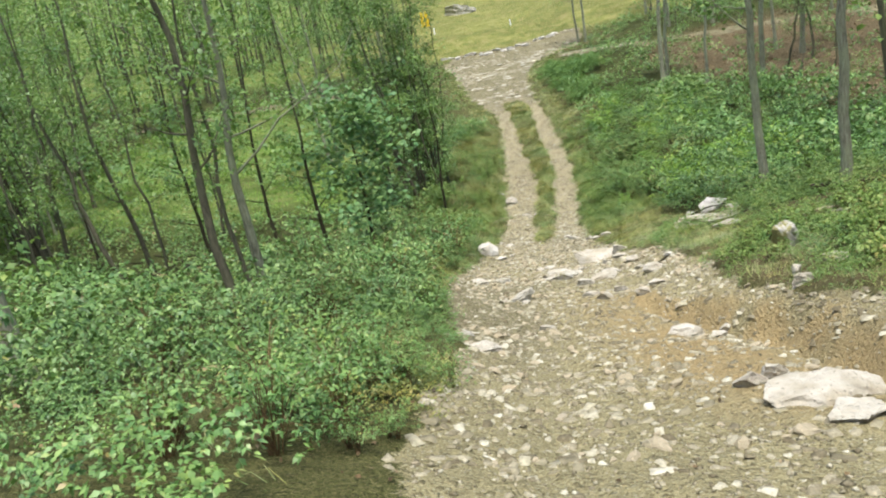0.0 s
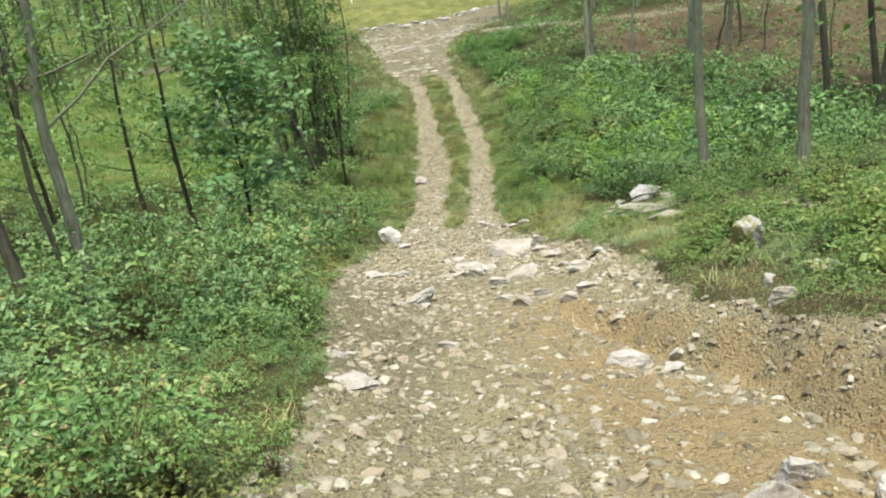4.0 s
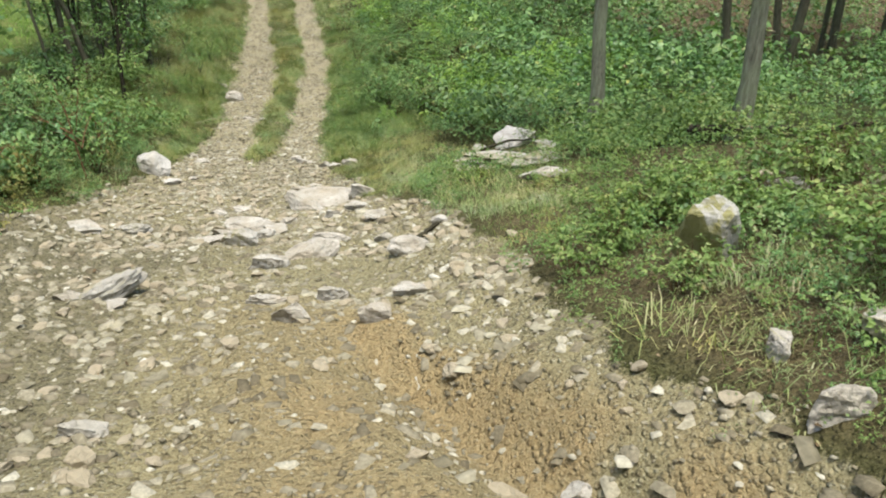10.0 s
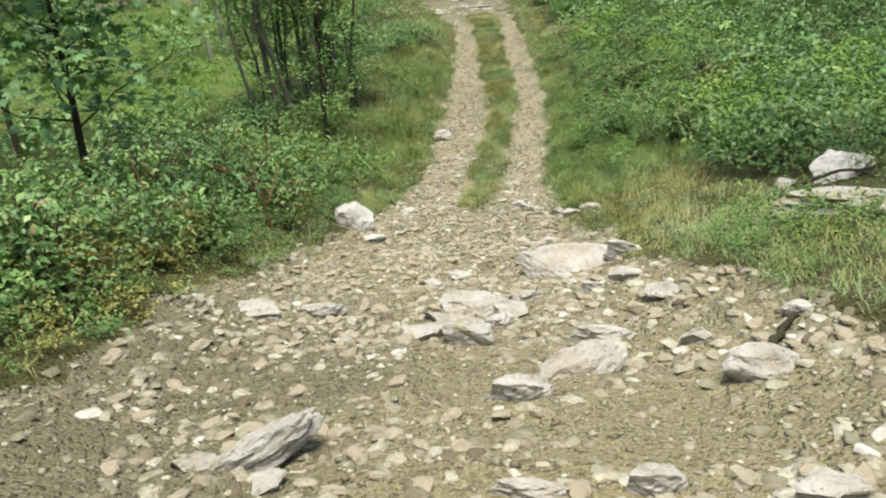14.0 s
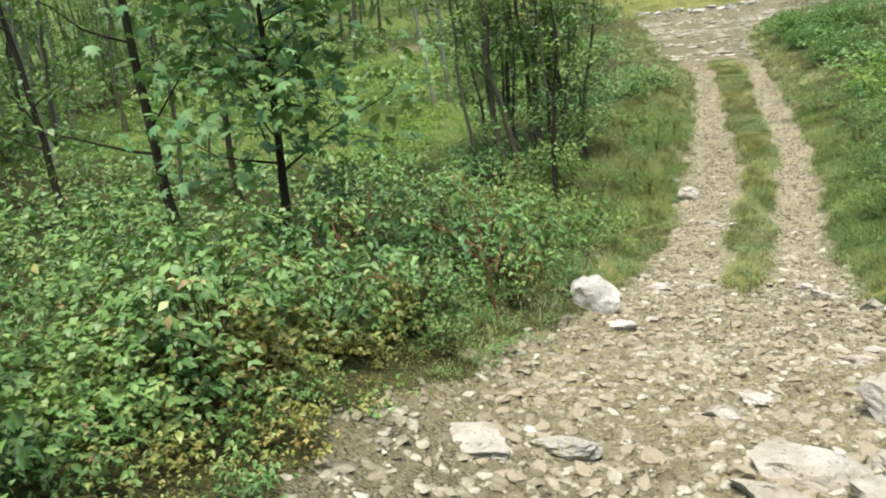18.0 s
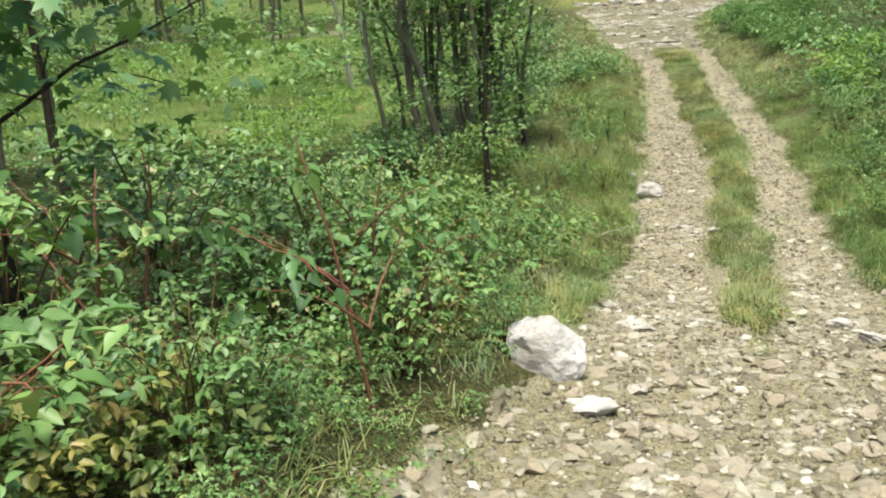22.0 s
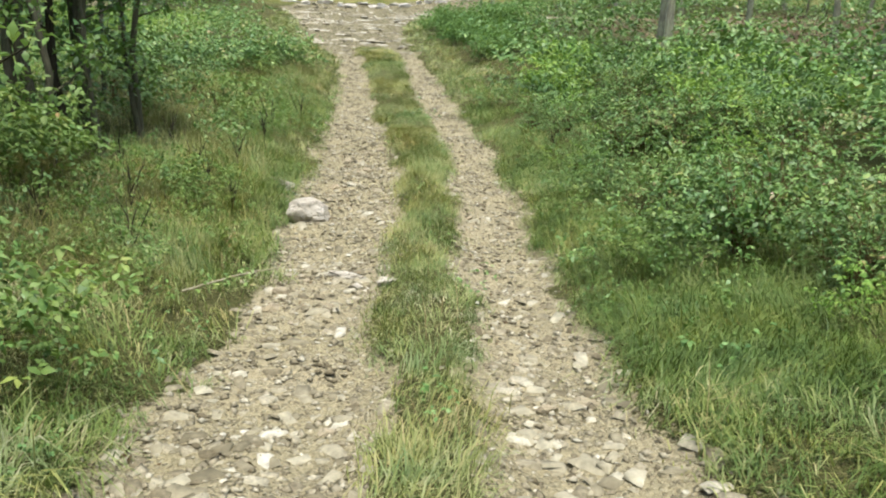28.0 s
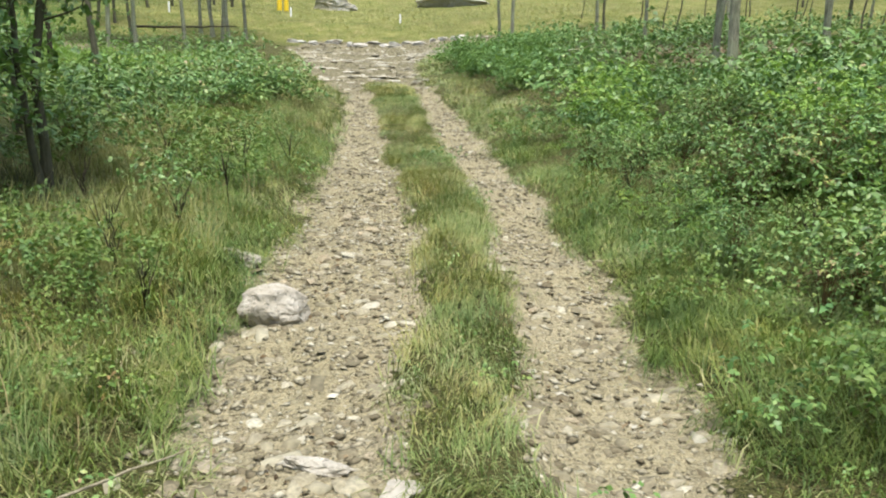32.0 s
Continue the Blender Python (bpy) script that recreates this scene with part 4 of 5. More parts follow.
tree("slim", -33.9, 43.4, 70, 1.1, -7, WOOD)
tree("slim", -5.3, 33.5, 0, 0.95, -8, CLUMP)
tree("slim", -4.95, 33.4, 70, 0.85, -7, CLUMP)
tree("dark", -3.65, 31.3, 200, 0.8, -1, CLUMP)
tree("slim", -4.7, 35.2, 10, 0.9, -4, CLUMP)
tree("slim", -5.1, 35.4, 60, 0.8, -2, CLUMP)
tree("dark", -4.6, 35.8, 160, 0.9, 1, CLUMP)
tree("slim", -5.9, 36.8, 20, 0.8, -3, CLUMP)
tree("leafy", -4.0, 35.6, 250, 1.1, -2, CLUMP)
tree("young", -5.9, 36.5, 0, 1.2, 0, CLUMP)
tree("leafy", -4.6, 36.4, 60, 1.0, -3, CLUMP)
tree("leafy", -4.9, 37.5, 160, 0.9, -2, CLUMP)
tree("leafy", -5.4, 35.6, 220, 1.0, -4, CLUMP)
tree("leafy", -4.3, 34.3, 20, 1.0, -2, CLUMP)
tree("leafy", -6.3, 35.0, 80, 1.0, -5, CLUMP)
tree("leafy", -6.6, 37.2, 130, 1.0, -3, CLUMP)
tree("leafy", -5.2, 39.0, 10, 0.9, -1, CLUMP)
tree("leafy", -6.0, 33.2, 310, 1.1, -6, CLUMP)
tree("slim", -4.3, 36.1, 130, 0.85, 1, CLUMP)
tree("leafy", -3.9, 37.2, 240, 1.1, 2, CLUMP)
tree("young", -3.7, 36.6, 0, 1.0, -3, "thin young tree beside the grassy verge")
tree("bare", -11.5, 45.3, 0, 0.8, -9, "pale straight tree at the edge of the clearing")
tree("bare", -11.3, 46.5, 100, 0.8, -4, "pale straight tree at the edge of the clearing")
tree("slim", -10.1, 48.4, 30, 0.9, -5, WOOD)
tree("slim", -11.9, 52.2, 80, 0.9, -4, WOOD)
tree("slim", -14.1, 58.8, 80, 0.9, -4, WOOD)
tree("slim", -18.1, 64.0, 80, 0.9, -4, WOOD)
tree("slim", -8.8, 51.5, 10, 1.0, -4, WOOD)
tree("dark", -9.6, 51.0, 60, 1.0, -5, WOOD)
tree("bare", -12.1, 65.8, 60, 0.8, 0, WOOD)
tree("bare", -12.6, 63.9, 10, 0.8, -1, WOOD)
tree("bare", -12.0, 74.1, 90, 0.9, -2, WOOD)
tree("bare", -13.3, 83.4, 10, 0.9, -2, WOOD)
tree("bare", -12.2, 82.4, 50, 1.0, -1, WOOD)
tree("bare", -10.7, 79.8, 130, 1.0, -2, WOOD)
tree("bare", -10.0, 81.8, 190, 0.9, -2, WOOD)
tree("bare", -11.3, 81.0, 230, 0.9, 0, WOOD)
tree("bare", 8.6, 47.8, 0, 1.1, 4, "tall straight tree above the brambles")
tree("bare", 9.4, 51.1, 50, 0.9, 2, WOOD)
tree("bare", 11.1, 48.2, 50, 0.8, 2, WOOD)
tree("bare", 6.9, 75.3, 0, 0.9, 0, WOOD)
tree("bare", 6.3, 76.3, 90, 0.8, -2, WOOD)
tree("bare", 16.5, 52.3, 10, 0.9, 2, WOOD)
tree("slim", 17.1, 47.8, 50, 0.9, 2, WOOD)
tree("slim", 14.0, 43.2, 150, 0.7, 12, WOOD)
tree("bare", 13.7, 82.1, 50, 1.0, 0, WOOD)
tree("slim", 14.2, 82.6, 0, 1.0, 2, WOOD)


def woodland(count, x0, x1, y0, y1, kinds, label, gap, keep):
    """A stand of trees, none nearer to another than gap."""
    done = []
    for _ in range(count * 30):
        x, y = rng.uniform(x0, x1), rng.uniform(y0, y1)
        if not keep(x, y) or any((x - a) ** 2 + (y - b) ** 2 < gap * gap for a, b in done):
            continue
        done.append((x, y))
        tree(kinds[int(rng.integers(len(kinds)))], x, y, rng.uniform(0, 360), rng.uniform(0.75, 1.15), rng.normal(-3, 3) if x < 0 else rng.normal(1, 2.5), label, label, rng.normal(0, 2))
        if len(done) == count:
            break


glade = lambda x, y: (y > 26) & (y < 60) & (x < -0.40 * (y - 19.5)) & (x > -0.74 * (y - 19.5))
clear = lambda x, y: float(bare(x, y)) < 0.1 and not glade(x, y)
woodland(120, -50, -13, 20, 66, ["slim", "dark", "pole", "young", "young"], "slim tree of the wood beyond the clearing", 1.1, lambda x, y: clear(x, y) and not (x > -27 and 36 < y < 64) and x < -8 - 0.35 * y)
woodland(16, -26, -10, 20, 34, ["pole", "pole", "slim", "dark"], "thin straight tree in the open wood", 1.2, clear)
woodland(22, -38, -21, 30, 45, ["pole", "pole", "slim"], "straight thin grey tree in a close stand", 0.7, clear)
for k in range(16):
    a = 2.4 * k
    tree("stand", -27.0 + 0.7 * math.sqrt(k) * math.cos(a), 38.0 + 0.85 * math.sqrt(k) * math.sin(a), 50 * k, 0.85 + 0.02 * (k % 9), -7 + (k % 5), "pale grey straight stem in a close stand", "close stand of pale stems", (k % 4) - 1)
woodland(55, 12, 45, 36, 90, ["bare", "pole"], "straight bare-stemmed tree of the open wood", 2.0, clear)


def far_wood(name, count, x0, x1, y0, y1, keep):
    """A wood in the distance, or one added to block light: trunks and foliage."""
    stems, leaf = [], []
    for k in range(6):
        rnd = np.random.default_rng(400 + k)
        h = np.linspace(0, 1, 6)
        p = np.stack([0.5 * np.sin(h * 2 + k), 0.4 * np.sin(h * 3), h * 13 - 0.3], -1)
        stems.append(tube(p, 0.13 * (1 - 0.8 * h), 5))
        at = np.stack([rnd.normal(0, 1.3, 420), rnd.normal(0, 1.3, 420), rnd.uniform(2.5, 13, 420)], -1)
        at = at[np.sin(at[:, 0] * 2.1 + k) + np.sin(at[:, 2] * 1.7) + np.sin(at[:, 1] * 2.3) > -0.5]
        leaf.append(leaves(at, 0.32 * rnd.uniform(0.6, 1.3, len(at)), rnd, 0.3, True))
    x, y = scatter(count * 3, x0, x1, y0, y1, keep, rng)
    x, y = x[:count], y[:count]
    turn = np.random.default_rng(9)
    size = turn.uniform(0.75, 1.2, len(x))
    for suffix, shapes, mat, label in (("trunks", stems, BARK, "grey trunks of a distant or added wood"), ("foliage", leaf, TREE_LEAF, "light green foliage of a distant or added wood")):
        thing(name + "_" + suffix, label, "wood", kind="stuff", data=mesh_from(name, *spread(shapes, x, y, size, np.random.default_rng(5)), mat))


far_wood("left_wood", 170, -70, -15, 62, 118, lambda x, y: (1 - bare(x, y)) * ((x < -24) | (y > 74)) * ((x > -0.43 * (y - 19.5)) | (x < -0.50 * (y - 19.5)) | (y > 84)))
far_wood("west_wood", 70, -85, -48, 10, 62, lambda x, y: np.ones_like(x))
far_wood("back_wood", 170, -110, 110, 116, 190, lambda x, y: ((np.abs(x + 2) > 13) | (y > 140)).astype(float))
# added woods that block low sky light; the south one is behind the camera
far_wood("south_wood", 90, -42, 46, -44, -4, lambda x, y: (np.abs(x - 1.5) > 6.5).astype(float))
far_wood("east_wood", 60, 14, 34, -6, 34, lambda x, y: np.ones_like(x))
far_wood("right_wood", 70, 30, 80, 20, 115, lambda x, y: 1 - bare(x, y))

# ---- undergrowth ----
def shrub_mesh(seed, wide, tall, count, size, stems=12, flat=False):
    """Arching canes that carry leaves in threes along their outer part: returns stem and leaf arrays."""
    rnd = np.random.default_rng(seed)
    canes, at, out = [], [], []
    for k in range(stems):
        a = 6.28 * (k + rnd.uniform(-0.5, 0.5)) / stems
        reach, up = wide * rnd.uniform(0.25, 1.05), tall * rnd.uniform(0.5, 1.15)
        s = np.linspace(0, 1, 7)
        p = np.stack([np.cos(a) * reach * s ** 1.3, np.sin(a) * reach * s ** 1.3, up * np.sin(s * rnd.uniform(1.5, 2.4))], -1)
        p[:, :2] += np.cumsum(rnd.normal(0, 0.025, (7, 2)), axis=0)
        canes.append(tube(p, 0.006 * (1 - 0.7 * s), 3))
        n = max(1, count // stems // 3)
        f = (1 - 0.72 * rnd.random(n) ** 1.6) * 5.99
        i = f.astype(int)
        node = p[i] + (p[i + 1] - p[i]) * (f - i)[:, None]
        side = a + rnd.choice([-1, 1], n) * rnd.uniform(0.3, 1.5, n)
        stalk = size * rnd.uniform(0.4, 1.5, n)
        node = node + np.stack([np.cos(side) * stalk, np.sin(side) * stalk, rnd.normal(0.25, 0.5, n) * size], -1)
        for turn in (-1.0, 0.0, 1.0):
            at.append(node + rnd.normal(0, 0.12 * size, (n, 3)))
            out.append(side + turn - np.pi / 2)
    at, out = np.concatenate(at), np.concatenate(out)
    return join(canes), leaves(at, size * rnd.uniform(0.65, 1.35, len(at)), rnd, 0.25, flat, out, 0.25)


def off_outcrop(x, y):
    """0 on the bare outcrop in the east bank, 1 away from it."""
    return 1 - np.exp(-(((x - 4.4) / 0.95) ** 2 + ((y - 21.1) / 1.3) ** 2) ** 2)


def thicket(x, y):
    """Where brambles and weeds stand: the banks, not the mown verge."""
    left = smoothstep(-0.15, 0.25, line(EDGE_LEFT, y) - x) * smoothstep(28.5, 26, y)
    left = np.maximum(left, np.where(y < 46, smoothstep(2.2, 4.2, line(EDGE_LEFT, y) - x), smoothstep(1.1, 3.2, line(EDGE_LEFT, y) - x)))
    start = np.interp(y, [19, 21, 24, 27.5, 31, 36], [0.05, 0.8, 2.4, 2.2, 1.2, 0.5])
    right = smoothstep(start, start + 1.3, x - line(EDGE_RIGHT, y))
    right = right * (1 - 0.9 * np.exp(-(((x - 3.0) / 1.1) ** 2 + ((y - 22.0) / 3.2) ** 2))) * (1 - 0.95 * np.exp(-(((x - 4.5) / 1.15) ** 2 + ((y - 21.6) / 1.7) ** 2)))
    right = right * np.where(y < 21.5, 0.45 + 0.55 * smoothstep(-0.15, 0.25, vnoise(x * 0.75 + 1.3, y * 0.75, 36)), 1.0) * (1 - 0.9 * np.exp(-(((x - 7.1) / 1.5) ** 2 + ((y - 18.1) / 0.9) ** 2)))
    return np.maximum(left, right) * (off_outcrop(x, y) > 0.6) * (y < 82) * (1 - bare(x, y)) * (1 - np.exp(-(((x + 1.45) / 0.85) ** 2 + ((y - 23.6) / 1.1) ** 2)))


FAR_SHRUBS = [shrub_mesh(200 + s, 0.75, 0.75, 132, 0.105, 11, True)[1] for s in range(5)]
MID_SHRUBS = [shrub_mesh(210 + s, 0.7, 0.75, 150, 0.078, 12, True)[1] for s in range(6)]
FINE_SHRUBS = [shrub_mesh(240 + s, 0.6, 0.7, 240, 0.058, 13, True)[1] for s in range(8)]
NEAR_SHRUBS = [shrub_mesh(220 + s, 0.6, 0.8, 690, 0.045, 22) for s in range(6)]
BROAD_SHRUBS = [shrub_mesh(280 + s, 0.6, 0.8, 186, 0.074, 10) for s in range(4)]
BANK_SHRUBS = [shrub_mesh(320 + s, 0.8, 0.85, 150, 0.115, 11)[1] for s in range(6)]
BANK_FOLIAGE = [shrub_mesh(330 + s, 0.6, 0.8, 330, 0.085, 20)[1] for s in range(3)]
LOW_WEEDS = [shrub_mesh(270 + s, 0.42, 0.42, 96, 0.055, 9)[1] for s in range(6)]
WEEDS = [shrub_mesh(260 + s, 0.22, 0.36, 52, 0.038, 8, True)[1] for s in range(6)]


def near_zone(x, y):
    return (x > -7) & (x < 7.5) & (y < 42)


def open_ground(x, y):
    """Less growth on the clearing and under the open wood."""
    return (1 - 0.6 * smoothstep(-7.5, -9.5, x) * smoothstep(30, 38, y)) * (1 - 0.62 * smoothstep(0, 3, x - np.interp(y, [36, 52, 60], [14, 9.5, 9.5])) * smoothstep(32, 40, y) * smoothstep(75, 60, y))


def stature(x, y):
    """Low at the verge, taller further in; the north-east bank is grazed low."""
    out = np.maximum(line(EDGE_LEFT, y) - x, x - line(EDGE_RIGHT, y))
    s = 0.5 + 0.6 * smoothstep(0.2, np.where(x < 0, np.where(y < 29, 0.9, 3.0), 3.2), out)
    s = s * np.where(x > 0, np.interp(y, [22, 27, 45], [0.58, 1.15, 1.2]), 1.0)
    s = s * (1 - 0.28 * np.exp(-(((x + 5.0) / 1.6) ** 2 + ((y - 20.8) / 1.8) ** 2)))
    return s * (0.88 + 0.5 * vnoise(x * 0.85, y * 0.85, 33) + 0.2 * vnoise(x * 1.9, y * 1.9, 34)) * np.where(x < 0, 0.72 + 0.28 * smoothstep(9, 15, y), 1.0 - 0.62 * np.exp(-(((x - 6.4) / 2.0) ** 2 + ((y - 17.4) / 1.8) ** 2)))


def undergrowth(name, label, shapes, x, y, low, high, mat):
    thing(name, label, "undergrowth", kind="stuff", data=mesh_from(name, *spread(shapes, x, y, rng.uniform(low, high, len(x)) * stature(x, y), rng), mat))


x, y = scatter(2900, -45, 40, 8, 84, lambda x, y: thicket(x, y) * np.clip(1.1 - (np.abs(x) - 4) / 45, 0.15, 1) * open_ground(x, y) * ~near_zone(x, y), rng)
x2, y2 = scatter(620, 7, 13, 8, 42, lambda x, y: (0.75 + 0.25 * vnoise(x, y, 56)) * (1 - np.exp(-(((x - 7.4) / 1.8) ** 2 + ((y - 17.9) / 1.5) ** 2))), rng)
undergrowth("slope_brambles", "bluish green brambles covering the upper bank", MID_SHRUBS, x2, y2, 0.7, 1.3, LEAF)
undergrowth("undergrowth", "dense green weeds and brambles covering the far slopes", FAR_SHRUBS, x, y, 0.7, 1.3, LEAF)
x, y = scatter(1950, -7, 7.5, 2, 42, lambda x, y: thicket(x, y) * 0.75, rng)
pale = vnoise(x * 0.35, y * 0.35, 31) > 0.35
x2, y2 = scatter(260, 3.4, 8, 9, 21, lambda x, y: smoothstep(0.1, 0.8, x - line(EDGE_RIGHT, y)) * thicket(x, y), rng)
x, y, pale = np.concatenate([x, x2]), np.concatenate([y, y2]), np.concatenate([pale, vnoise(x2 * 0.6, y2 * 0.6, 32) > 0])
light = (x > 2.5) & (y < 22.5) & (vnoise(x * 0.6 + 7, y * 0.6, 61) > -0.45)
undergrowth("bank_cover", "light green small-leaved weeds covering the stony bank", BANK_SHRUBS, x[light], y[light], 0.6, 1.2, WEED_LEAF)
x, y, pale = x[~light], y[~light], pale[~light]
undergrowth("weed_cover", "mixed green weeds and brambles crowding the banks", FINE_SHRUBS, x[~pale], y[~pale], 0.7, 1.25, LEAF)
undergrowth("pale_weed_cover", "grey-green broad-leaved weeds crowding the banks", FINE_SHRUBS, x[pale], y[pale], 0.8, 1.35, PALE_LEAF)
x, y = scatter(1100, -7, 8, 6, 46, lambda x, y: thicket(x, y) * smoothstep(0.0, 0.5, vnoise(x * 0.45 + 9, y * 0.45, 35)), rng)
undergrowth("broad_weed_cover", "broad pale-leaved weeds standing over the brambles", [b[1] for b in BROAD_SHRUBS], x, y, 0.9, 1.35, PALE_LEAF)
x, y = scatter(420, -4.6, -1.7, 26, 46, lambda x, y: smoothstep(0.3, 1.0, line(EDGE_LEFT, y) - x) * smoothstep(-0.2, 0.4, vnoise(x * 0.9, y * 0.9, 55)), rng)
undergrowth("verge_broad_weeds", "pale broad-leaved weeds rising out of the verge", [b[1] for b in BROAD_SHRUBS], x, y, 0.55, 1.1, WEED_LEAF)
COARSE = [shrub_mesh(300 + s, 1.0, 0.9, 84, 0.14, 9, True)[1] for s in range(5)]
x, y = scatter(4000, -38, 34, -8, 44, lambda x, y: (1 - bare(x, y)) * smoothstep(7.5, 9.5, np.where(x > 0, x - 5.0, 0.8 - x)) * (0.25 + 0.75 * smoothstep(-0.3, 0.4, vnoise(x * 0.35, y * 0.35, 39))) * np.where((y > 34) & (x < -8), 0.1, 1.0) * np.clip(1.15 - np.abs(x) / 45, 0.2, 1), rng)
thing("slope_cover", "leafy weeds and shrubs covering the side slopes", "undergrowth", kind="stuff", data=mesh_from("slope_cover", *spread(COARSE, x, y, rng.uniform(0.5, 0.95, len(x)), rng), LEAF))
BRAMBLE_MESHES = [(mesh_from("cane_tangle", *stems, STEM), mesh_from("foliage", *leaf, LEAF if k % 3 else PALE_LEAF)) for k, (stems, leaf) in enumerate(NEAR_SHRUBS)]


LIGHT_FOLIAGE = [mesh_from("foliage", *leaf, WEED_LEAF) for leaf in BANK_FOLIAGE]


def bramble(k, x, y, scale, label="leafy green bramble bush at the edge of the track", group="brambles along the track", foliage=None, sink=0.04):
    root = thing("bramble_bush", label, "bush", group)
    part("cane_tangle", BRAMBLE_MESHES[k % 6][0], root)
    part("foliage", foliage or BRAMBLE_MESHES[k % 6][1], root)
    root.matrix_world = pose(x, y, float(height(x, y)) - sink * scale, 0, 0, rng.uniform(0, 360)) @ Matrix.Scale(scale, 4)


x, y = scatter(1500, -5.5, 6.5, 5, 42, lambda x, y: thicket(x, y) * (y > 5) * np.where(x < 0, smoothstep(4.5, 1.0, line(EDGE_LEFT, y) - x), smoothstep(4.5, 1.5, x - line(EDGE_RIGHT, y))), rng)
for k, (bx, by) in enumerate(zip(x[:245], y[:245])):
    bramble(k, bx, by, rng.uniform(0.85, 1.3) * float(stature(bx, by)), foliage=LIGHT_FOLIAGE[k % 3] if bx > 2 and by < 21 else None)
# taller mounds of bushes
for x, y, wide, count, scale in [(-3.5, 23.9, 0.8, 10, 1.25), (4.6, 36.5, 1.4, 12, 1.3), (5.6, 15.6, 0.9, 7, 0.7), (4.2, 15.6, 0.6, 4, 0.6), (3.95, 13.85, 0.2, 3, 0.42), (3.8, 14.9, 0.35, 3, 0.5), (5.2, 14.6, 0.4, 3, 0.5)]:
    for k in range(count):
        bramble(k + 1, x + rng.normal(0, wide * 0.5), y + rng.normal(0, wide * 0.6), scale * rng.uniform(0.85, 1.1), "tall mounded green bush beside the track", "mounded bushes", LIGHT_FOLIAGE[k % 3] if x > 2 and y < 20 else None, 0.22)


def mounds(name, label, places, mat):
    x, y, s = [], [], []
    for px, py, wide, count, scale in places:
        x += list(px + rng.normal(0, wide * 0.5, count))
        y += list(py + rng.normal(0, wide * 0.6, count))
        s += list(scale * rng.uniform(0.8, 1.1, count))
    thing(name, label, "bushes", kind="stuff", data=mesh_from(name, *spread(FINE_SHRUBS, np.array(x), np.array(y), s, rng, 0.2), mat))


mounds("dark_mounds", "mounded green bushes on the far banks", [(-3.1, 47.8, 1.0, 22, 1.6), (-5.5, 47.0, 1.2, 16, 1.6), (6.9, 41.5, 1.6, 26, 1.4), (8.2, 46.0, 2.0, 30, 1.5), (9.5, 42.0, 1.6, 20, 1.4)], LEAF)
mounds("bright_mounds", "bright green rounded bushes beside the junction", [(4.3, 60.5, 2.0, 60, 1.8), (2.9, 63.5, 0.9, 18, 1.6), (3.3, 56.5, 1.0, 24, 1.5), (4.3, 53.0, 1.6, 26, 1.5), (6.2, 49.5, 1.5, 22, 1.4)], BUSH_LEAF)
x, y = scatter(420, 2.5, 8, 24, 48, lambda x, y: thicket(x, y) * smoothstep(0.2, 0.6, vnoise(x * 0.8 + 4, y * 0.8, 37)), rng)
undergrowth("yellowing_weeds", "yellow-green weeds patching the bramble bank", FINE_SHRUBS, x, y, 0.9, 1.3, FERN)

x, y = scatter(900, -48, -11, 18, 66, lambda x, y: (1 - bare(x, y)) * (0.15 + 0.85 * (x < -9 - 0.32 * y)) * smoothstep(-0.3, 0.3, vnoise(x * 0.3, y * 0.3, 38)), rng)
thing("understorey", "leafy saplings and shrubs filling the wood", "undergrowth", kind="stuff", data=mesh_from("understorey", *spread(FAR_SHRUBS, x, y, rng.uniform(1.5, 3.2, len(x)), rng), TREE_LEAF))

# ---- grass ----
def verge(x, y):
    """Grass: the median, both verges and the open patches."""
    b = bare(x, y)
    near_edge = np.minimum(np.abs(x - line(EDGE_LEFT, y)), np.abs(x - line(EDGE_RIGHT, y)))
    inside = (x > line(EDGE_LEFT, y)) * (x < line(EDGE_RIGHT, y))
    v = np.where(inside > 0, 1.0, smoothstep(3.6, 0.6, near_edge))
    v = v * (1 - 0.9 * np.exp(-(((x - 4.4) / 0.9) ** 2 + ((y - 21.3) / 1.2) ** 2)))
    return v * (1 - smoothstep(0.25, 0.75, b)) * (y < 83) * np.where(x < 0, np.where(y < 26, 0.12 + 0.88 * smoothstep(23.5, 26, y), 1.0), np.where(y < 20, 0.3 + 0.7 * smoothstep(18, 20, y), 1.0))


def tufts(count, x0, x1, y0, y1, density, each, low, high):
    """Tufts of bent blades leaning outwards."""
    cx, cy = scatter(count, x0, x1, y0, y1, density, rng)
    tall = rng.uniform(low, high, len(cx)) * (0.75 + 0.4 * vnoise(cx * 0.9, cy * 0.9, 42))
    x, y = np.repeat(cx, each) + rng.normal(0, 0.07, len(cx) * each), np.repeat(cy, each) + rng.normal(0, 0.07, len(cx) * each)
    return x, y, np.repeat(tall, each) * rng.uniform(0.5, 1.15, len(x))


